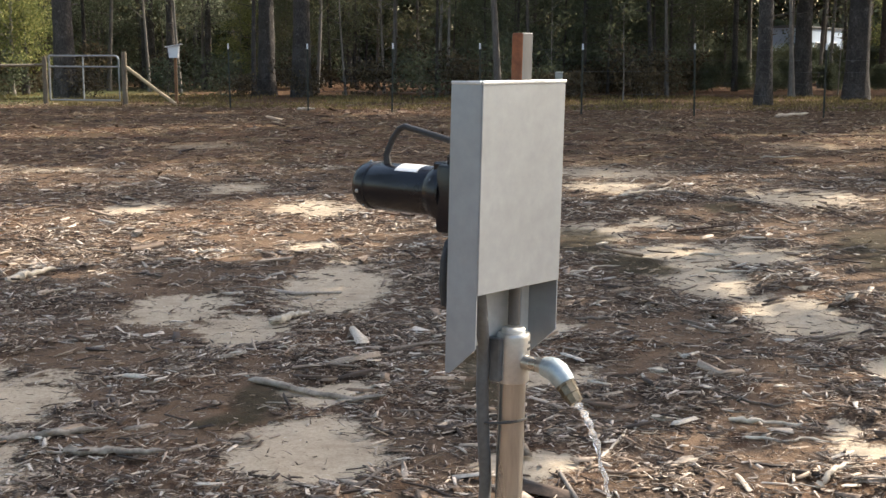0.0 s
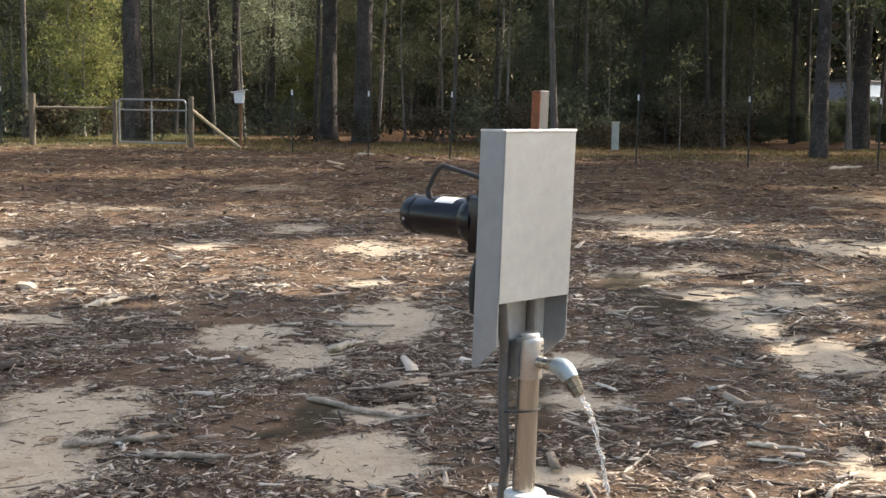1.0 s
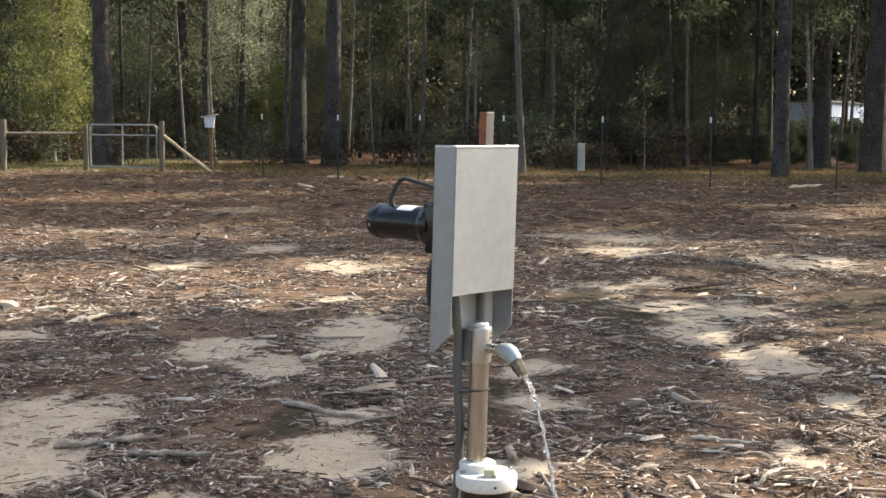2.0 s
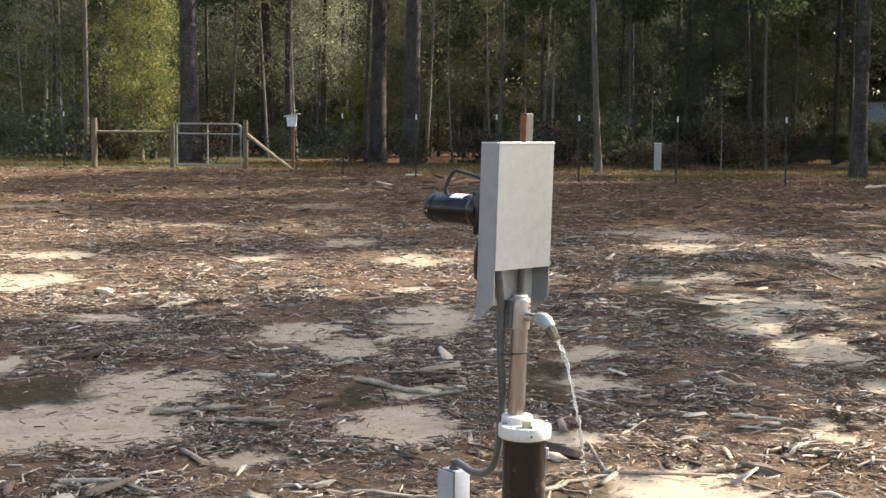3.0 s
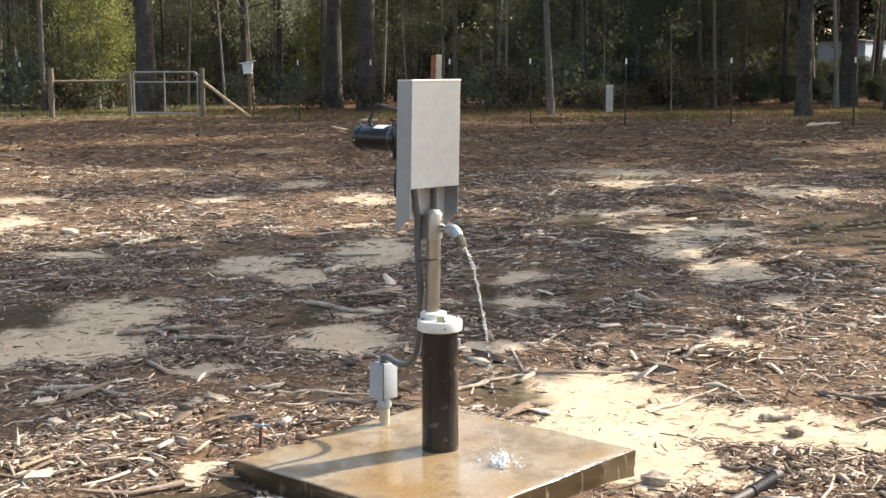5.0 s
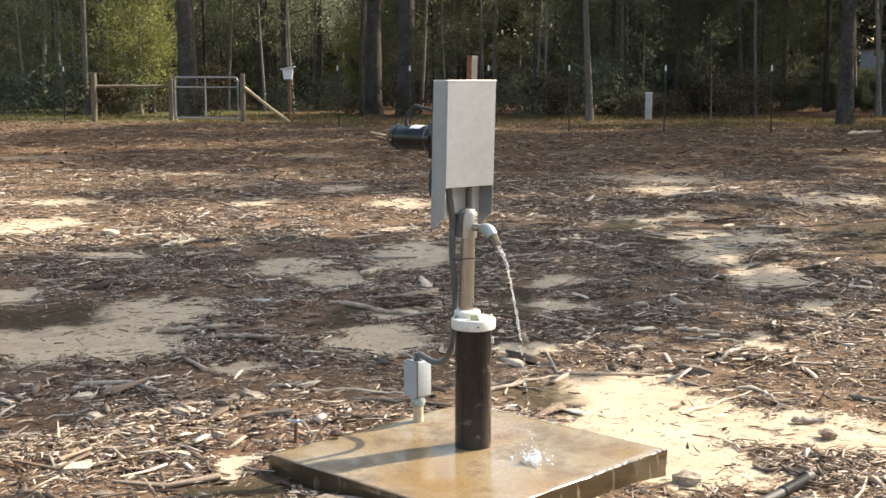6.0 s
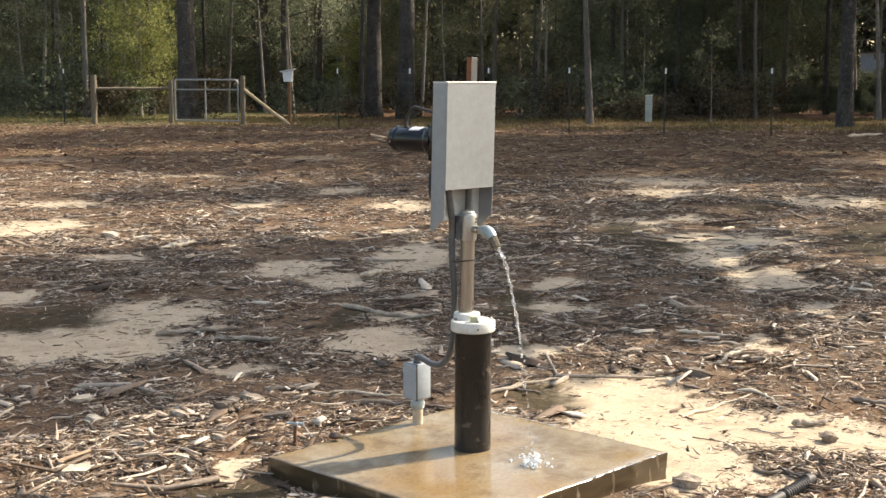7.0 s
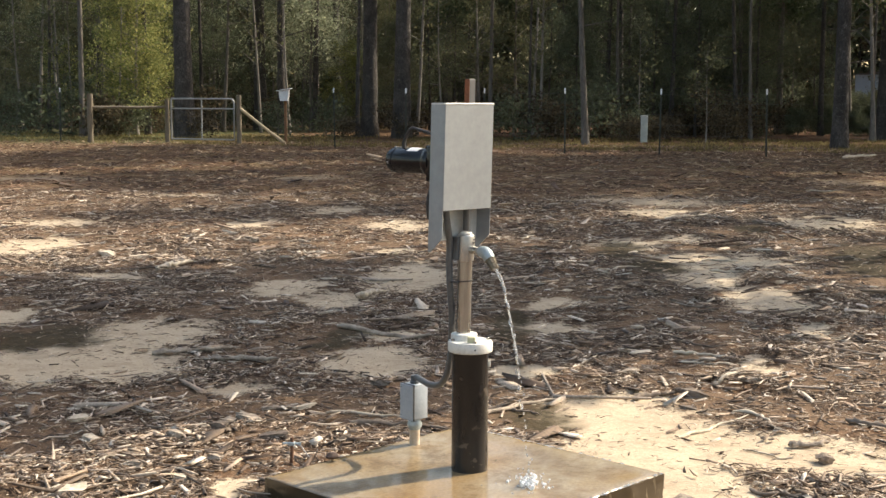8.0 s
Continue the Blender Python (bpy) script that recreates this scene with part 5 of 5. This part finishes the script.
PINE_L = "tall pine with rough grey-brown bark at the wood's edge"
EVER_L = "dense dark evergreen understory tree in the wood"
OAK_L = "dull green understory oak with thin branches"
BARE_L = "thin pale leafless sapling standing among the pines"
kinds = {
    "pine": [make_tree("pine_tree", PINE_L, "tree", "pines of the wood", s, h, r, 0.58, 3.4, 28, 24, 0.5, 0.20, BARK, NEEDLES, 0.008, 0.2, 5) for s, h, r in ((1, 21, 0.30), (2, 19, 0.20), (3, 23, 0.34))],
    "full": [make_tree("pine_tree", PINE_L, "tree", "pines of the wood", s, h, r, 0.58, 3.2, 26, 16, 0.45, 0.24, BARK, NEEDLES, 0.008, 0.2, 5) for s, h, r in ((1, 21, 0.30), (2, 19, 0.20), (3, 23, 0.34))],
    "fullslim": [make_tree("slim_pine", "slim straight pine trunk in the shaded wood", "tree", "pines of the wood", s, h, r, 0.55, 2.0, 18, 18, 0.4, 0.21, BARK, NEEDLES, 0.02, 0.25, 6) for s, h, r in ((4, 16, 0.12), (5, 14, 0.10), (6, 13, 0.11))],
    "slim": [make_tree("slim_pine", "slim straight pine trunk in the shaded wood", "tree", "pines of the wood", s, h, r, 0.56, 2.3, 20, 30, 0.45, 0.15, BARK if s != 6 else MID_BARK, NEEDLES, 0.02, 0.25, 6) for s, h, r in ((4, 16, 0.12), (5, 14, 0.10), (6, 13, 0.11))],
    "open": [make_tree("slim_pine", "slim pine with a thin open crown at the wood's edge", "tree", "pines of the wood", s, h, r, 0.62, 1.6, 14, 3, 0.35, 0.20, BARK, NEEDLES, 0.01, 0.25, 6) for s, h, r in ((4, 16, 0.12), (3, 23, 0.34))],
    "ever": [make_tree("evergreen_tree", EVER_L, "tree", "understory trees", s, h, 0.07, 0.05, sp, 40, 66, 0.22, 0.045, BARK, LEAF_DARK, 0.02, 0.3) for s, h, sp in ((7, 6.5, 2.3), (8, 8.0, 2.6), (9, 5.0, 2.2))],
    "oak": [make_tree("oak_tree", OAK_L, "tree", "understory trees", s, h, 0.08, 0.16, sp, 34, 60, 0.24, 0.045, MID_BARK, LEAF_MID, 0.03, 0.4) for s, h, sp in ((10, 8.5, 2.8), (11, 6.5, 2.4))],
    "gold": [make_tree("yellow_tree", "sunlit yellow-green leafy tree at the wood's edge", "tree", "understory trees", s, h, 0.08, 0.12, sp, 44, 92, 0.25, 0.049, PALE_BARK, LEAF_GOLD, 0.03, 0.4) for s, h, sp in ((12, 8.5, 2.6), (13, 7.0, 2.0))],
    "pale": [make_tree("young_pine", "young grey-green pine with soft light foliage", "tree", "understory trees", s, h, 0.08, 0.26, sp, 38, 66, 0.29, 0.047, MID_BARK, LEAF_PALE, 0.03, 0.3) for s, h, sp in ((20, 10.0, 2.6), (21, 8.0, 2.2))],
    "thicket": [make_tree("thicket", "dense dark evergreen thicket before the far house", "shrub", "low brush", s, 2.1, 0.03, 0.04, 1.3, 30, 110, 0.20, 0.05, MID_BARK, LEAF_DARK, 0.05, 0.4) for s in (22, 23)],
    "bare": [make_tree("bare_sapling", BARE_L, "sapling", "bare saplings", s, h, r, 0.3, 1.2, 14, 5, 0.3, 0.08, PALE_BARK, LEAF_MID, 0.06, 0.7) for s, h, r in ((14, 7.5, 0.055), (15, 9.0, 0.07), (16, 4.2, 0.035))],
    "brush": [make_tree("brush", "low tangled dry brush under the trees", "shrub", "low brush", s, h, 0.02, 0.02, 1.3, 20, 14, 0.26, 0.08, PALE_BARK, m, 0.1, 0.5) for s, h, m in ((17, 1.3, BRUSH), (18, 1.6, LEAF_DARK), (19, 1.0, BRUSH))],
}
used = set()


def plant(kind, i, x, y, scale=1.0, turn=0.0, tilt=0.0):
    proto = kinds[kind][i % len(kinds[kind])]
    m = Matrix.Translation((x, y, gz(x, y))) @ pose(0, 0, 0, 0, tilt, turn)
    if proto.name not in used:
        used.add(proto.name)
        proto.matrix_basis = m @ Matrix.Scale(scale, 4)
    else:
        ob = copy_thing(proto, m)
        ob.matrix_basis = m @ Matrix.Scale(scale, 4)


# Trees that can be told apart along the wood's edge.
EDGE = [("pine", 0, -6.3, 45.5, 1.22), ("pine", 2, -14.65, 43.9, 1.15), ("slim", 2, -18.85, 44.0, 1.2), ("slim", 2, 0.9, 39.5, 1.15), ("full", 1, 9.3, 38.6, 1.3), ("pine", 0, 13.3, 49.5, 1.25), ("full", 2, 13.8, 43.8, 1.25),
        ("open", 0, -12.4, 51.1, 1.7), ("pine", 1, -11.9, 55.9, 0.8), ("open", 1, -7.96, 47.8, 1.05), ("slim", 0, -23.0, 57.0, 1.3), ("slim", 1, -17.7, 67.3, 1.5), ("pine", 1, -12.1, 63.4, 1.1), ("slim", 0, 3.2, 69.5, 1.4),
        ("pine", 1, 18.9, 67.3, 1.0), ("pine", 1, 22.5, 71.5, 1.1), ("slim", 0, 20.4, 61.7, 1.7), ("slim", 1, 24.4, 70.9, 1.7), ("slim", 0, 24.0, 65.8, 1.6), ("pine", 0, -16.9, 77.7, 1.0), ("pine", 1, -12.0, 73.5, 1.0), ("slim", 1, 9.5, 62.0, 1.2), ("slim", 0, 5.4, 64.0, 1.2)]
# Foliage between the trunks: the sunlit yellow tree, lighter young pines, dark masses.
EDGE += [("gold", 1, -17.5, 46.5, 1.15), ("gold", 1, -18.4, 48.6, 0.95), ("gold", 0, -19.4, 52.5, 0.9), ("gold", 1, -24.6, 56.0, 0.6), ("pale", 1, -12.9, 58.0, 1.2), ("pale", 0, -13.3, 64.0, 1.2), ("gold", 1, -10.5, 56.5, 0.62), ("pale", 1, -12.1, 56.0, 1.2), ("pale", 0, -26.0, 58.5, 1.1), ("pale", 1, -21.8, 60.0, 1.3), ("pale", 0, -18.5, 62.0, 1.1), ("gold", 1, 23.2, 68.0, 1.0), ("pale", 0, 27.0, 70.5, 1.3), ("gold", 0, 30.0, 72.5, 1.1),
         ("oak", 0, -26.5, 60.0, 1.1), ("oak", 1, -22.5, 60.5, 1.1), ("ever", 0, -15.5, 58.5, 1.0), ("oak", 1, -9.0, 61.0, 1.1), ("ever", 1, -6.6, 58.5, 1.1), ("oak", 0, 9.5, 60.0, 1.0), ("ever", 0, 12.9, 63.0, 0.9), ("ever", 1, 2.0, 57.0, 1.1), ("ever", 1, 6.2, 58.0, 1.1),
         ("oak", 0, 30.0, 93.0, 2.0), ("oak", 1, 34.5, 95.0, 2.4), ("ever", 1, 27.0, 97.0, 2.2), ("oak", 0, 38.0, 92.0, 2.0), ("ever", 1, 32.0, 101.0, 2.3), ("oak", 1, 24.0, 100.0, 2.4), ("ever", 1, 37.0, 99.0, 2.2), ("ever", 1, 17.0, 84.0, 1.5), ("ever", 0, 27.0, 76.0, 1.5)]
EDGE += [("thicket", i, x, y, s) for i, x, y, s in ((0, 14.6, 66.0, 0.95), (1, 15.9, 68.0, 0.85), (0, 17.2, 67.0, 0.85), (1, 18.5, 68.5, 0.9), (0, 19.7, 67.0, 0.8), (1, 20.9, 68.4, 0.85), (0, 22.3, 69.0, 0.9), (1, 17.8, 71.0, 0.9), (0, 20.4, 71.5, 0.9), (1, 13.2, 64.5, 0.9))]
EDGE += [("thicket", i % 2, x, y, s) for i, (x, y, s) in enumerate(((10.4, 53.0, 0.55), (11.9, 55.0, 0.62), (13.0, 53.4, 0.5), (14.2, 56.0, 0.6), (15.5, 54.0, 0.52), (16.8, 56.5, 0.6), (18.0, 54.6, 0.5), (19.4, 57.0, 0.62), (21.0, 56.0, 0.55), (12.6, 58.5, 0.6), (15.2, 59.5, 0.6), (17.7, 60.0, 0.6)))]
# Pale leafless saplings.
EDGE += [("bare", i, x, y, s) for i, x, y, s in ((0, -24.8, 52.0, 1.2), (1, -24.9, 54.0, 1.3), (0, -22.2, 50.0, 1.1), (2, -20.1, 46.0, 1.3), (1, -18.6, 49.0, 1.1), (0, -18.0, 45.6, 1.0), (1, -13.6, 52.0, 1.1), (0, -11.9, 50.3, 1.2), (1, -6.25, 50.0, 1.2), (0, -3.5, 50.0, 1.1), (1, -1.3, 52.0, 1.2), (2, 5.3, 42.3, 0.8), (0, 7.7, 54.1, 1.0), (2, 3.1, 47.0, 1.0))]
for i, (kind, k, x, y, s) in enumerate(EDGE):
    plant(kind, k, x, y, s, (i * 47) % 360, (0.8, -0.7, 0.4)[i % 3] if kind in ("pine", "slim", "full", "open") else 0)

trng = random.Random(77)


def sunny(x, y):
    """A lane through the trees by which the sun reaches the house."""
    u, v = 0.522 * (x - 20.5) - 0.853 * (y - 77), 0.853 * (x - 20.5) + 0.522 * (y - 77)
    return (abs(u) < 5) & (v > -1) & (v < 34)


def grow(kind_mix, n, x0, x1, y0, y1, s0, s1, gap, taken):
    made = tries = 0
    while made < n and tries < n * 30:
        tries += 1
        x, y = trng.uniform(x0, x1), trng.uniform(y0, y1)
        if any((x - a) ** 2 + (y - b) ** 2 < gap * gap for a, b in taken):
            continue
        if x - 0.25 * (y - 38) > 13 and 14 < x < 26 and y < 72 and kind_mix[0] not in ("slim", "pine", "bare"):
            continue
        u, v = 0.522 * (x + 17) - 0.853 * (y - 46.5), 0.853 * (x + 17) + 0.522 * (y - 46.5)
        u2, v2 = 0.522 * (x + 10.5) - 0.853 * (y - 60), 0.853 * (x + 10.5) + 0.522 * (y - 60)
        if abs(u) < 4.6 and 2 < v < 27 or abs(u2) < 3.0 and 2 < v2 < 26 or sunny(x, y) or 11 < x < 32 and 63 < y < 84:
            continue
        if kind_mix[0] not in ("slim", "pine", "bare") and 0.165 < x / (y + 4.5) < 0.30 and y < 84:
            continue
        taken.append((x, y))
        kind = trng.choice(kind_mix)
        plant(kind, trng.randint(0, 2), x, y, trng.uniform(s0, s1), trng.uniform(0, 360), trng.uniform(-1.5, 1.5))
        made += 1


trees, shrubs, low = [(x, y) for k, _, x, y, _ in EDGE if k in ("pine", "slim", "full", "open")], [], []
grow(["slim", "slim", "pine", "slim"], 40, -38, 34, 54, 90, 0.8, 1.25, 2.3, trees)
grow(["ever", "ever", "ever", "oak"], 32, -9, 13, 50.5, 64, 0.8, 1.25, 2.0, shrubs)
grow(["slim"], 18, -28, 14, 46, 60, 0.65, 1.15, 1.6, trees)
grow(["ever", "oak", "oak"], 13, -36, -9, 57, 72, 0.8, 1.3, 2.4, shrubs)
grow(["ever", "oak", "gold"], 8, 24, 40, 50, 72, 0.9, 1.4, 2.5, shrubs)
grow(["ever", "oak"], 16, -34, 12, 64, 80, 1.3, 2.0, 2.8, shrubs)
grow(["bare"], 26, -28, 24, 46, 66, 0.8, 1.4, 1.5, [])
grow(["brush"], 60, -26, 26, 43.5, 60, 0.6, 1.2, 1.2, low)
# The wood is carried on unseen round the clearing, beside and behind the walk.
grow(["pine", "slim", "slim"], 24, -48, -24, -30, 44, 0.9, 1.3, 3.5, [])
grow(["pine", "slim", "slim"], 20, -40, 40, -85, -60, 0.9, 1.3, 3.5, [])
# Pines out of view on the right, added to shade the wood's edge.
grow(["pine", "pine", "slim"], 18, 21, 36, 38, 62, 0.9, 1.25, 2.8, [])
grow(["pine", "slim", "slim"], 16, 30, 46, -24, 38, 0.9, 1.3, 3.5, [])
# Unseen trees added on the sunny side to throw broken shade over the clearing.
SHADES = [(-9.4, 26.5, "pine", 0, 0.85), (-5.9, 26.0, "pine", 1, 0.75), (-5.2, 16.3, "slim", 0, 1.15), (-5.6, 14.3, "slim", 1, 1.3), (-4.8, 15.2, "slim", 2, 1.3), (-13.2, 24.0, "pine", 2, 0.85), (-15.8, 27.5, "pine", 1, 0.95), (-19.0, 35.0, "pine", 0, 1.3), (-22.0, 37.0, "pine", 2, 1.35), (-3.5, 11.5, "slim", 2, 0.9), (-2.8, 10.5, "slim", 2, 0.95), (-3.9, 15.5, "slim", 1, 1.15), (-6.4, 16.5, "slim", 1, 1.1), (-17.5, 31.0, "slim", 1, 1.2), (-25.2, 36.5, "pine", 1, 1.15), (-20.5, 41.0, "pine", 0, 1.2), (-13.5, 33.0, "pine", 2, 1.1)]
shade_pine = [(kind, k, 0.853 * v + 0.522 * u, 0.522 * v - 0.853 * u, s) for u, v, kind, k, s in SHADES]
for i, (kind, k, x, y, s) in enumerate(shade_pine):
    plant("full" if kind == "pine" else "fullslim", k, x, y, s, i * 67)


def build_far_woods():
    rng = np.random.default_rng(5)
    n = 130000
    x = rng.uniform(-62, 62, n)
    y = 84 + 26 * rng.random(n)
    z = 23 * rng.random(n) ** 1.25
    ok = ~sunny(x, y) | (z < 2)
    x, y, z = x[ok], y[ok], z[ok]
    n = len(x)
    size = np.where(z < 6, 0.40, 0.55)
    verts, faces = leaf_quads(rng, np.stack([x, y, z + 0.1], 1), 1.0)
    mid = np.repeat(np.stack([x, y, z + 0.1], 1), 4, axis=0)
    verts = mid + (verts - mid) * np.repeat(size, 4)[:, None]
    # The palest share of leaves lightens the shaded depth as haze would.
    for share0, share1, mat, label in ((0, 0.62, LEAF_DARK, "dark mass of far woodland behind the pines"), (0.62, 0.86, BRUSH, "brown undergrowth of the far woodland"), (0.86, 1, LEAF_PALE, "grey-green far woodland foliage paled in place of haze")):
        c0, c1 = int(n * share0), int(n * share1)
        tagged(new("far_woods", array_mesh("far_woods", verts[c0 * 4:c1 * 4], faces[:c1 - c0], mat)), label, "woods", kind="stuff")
    r2 = random.Random(9)
    g = Geo()
    for k in range(170):
        a, b = r2.uniform(-70, 70), r2.uniform(84, 112)
        w = r2.uniform(0.08, 0.2)
        g.tube([(a, b, 0), (a + r2.uniform(-0.4, 0.4), b, 10), (a + r2.uniform(-0.8, 0.8), b, 21)], [w, w * 0.8, w * 0.4], 6)
    ob2 = new("far_trunks", g.mesh("far_trunks", BARK))
    tagged(ob2, "many thin dark trunks of the far woodland", "woods", kind="stuff")


build_far_woods()
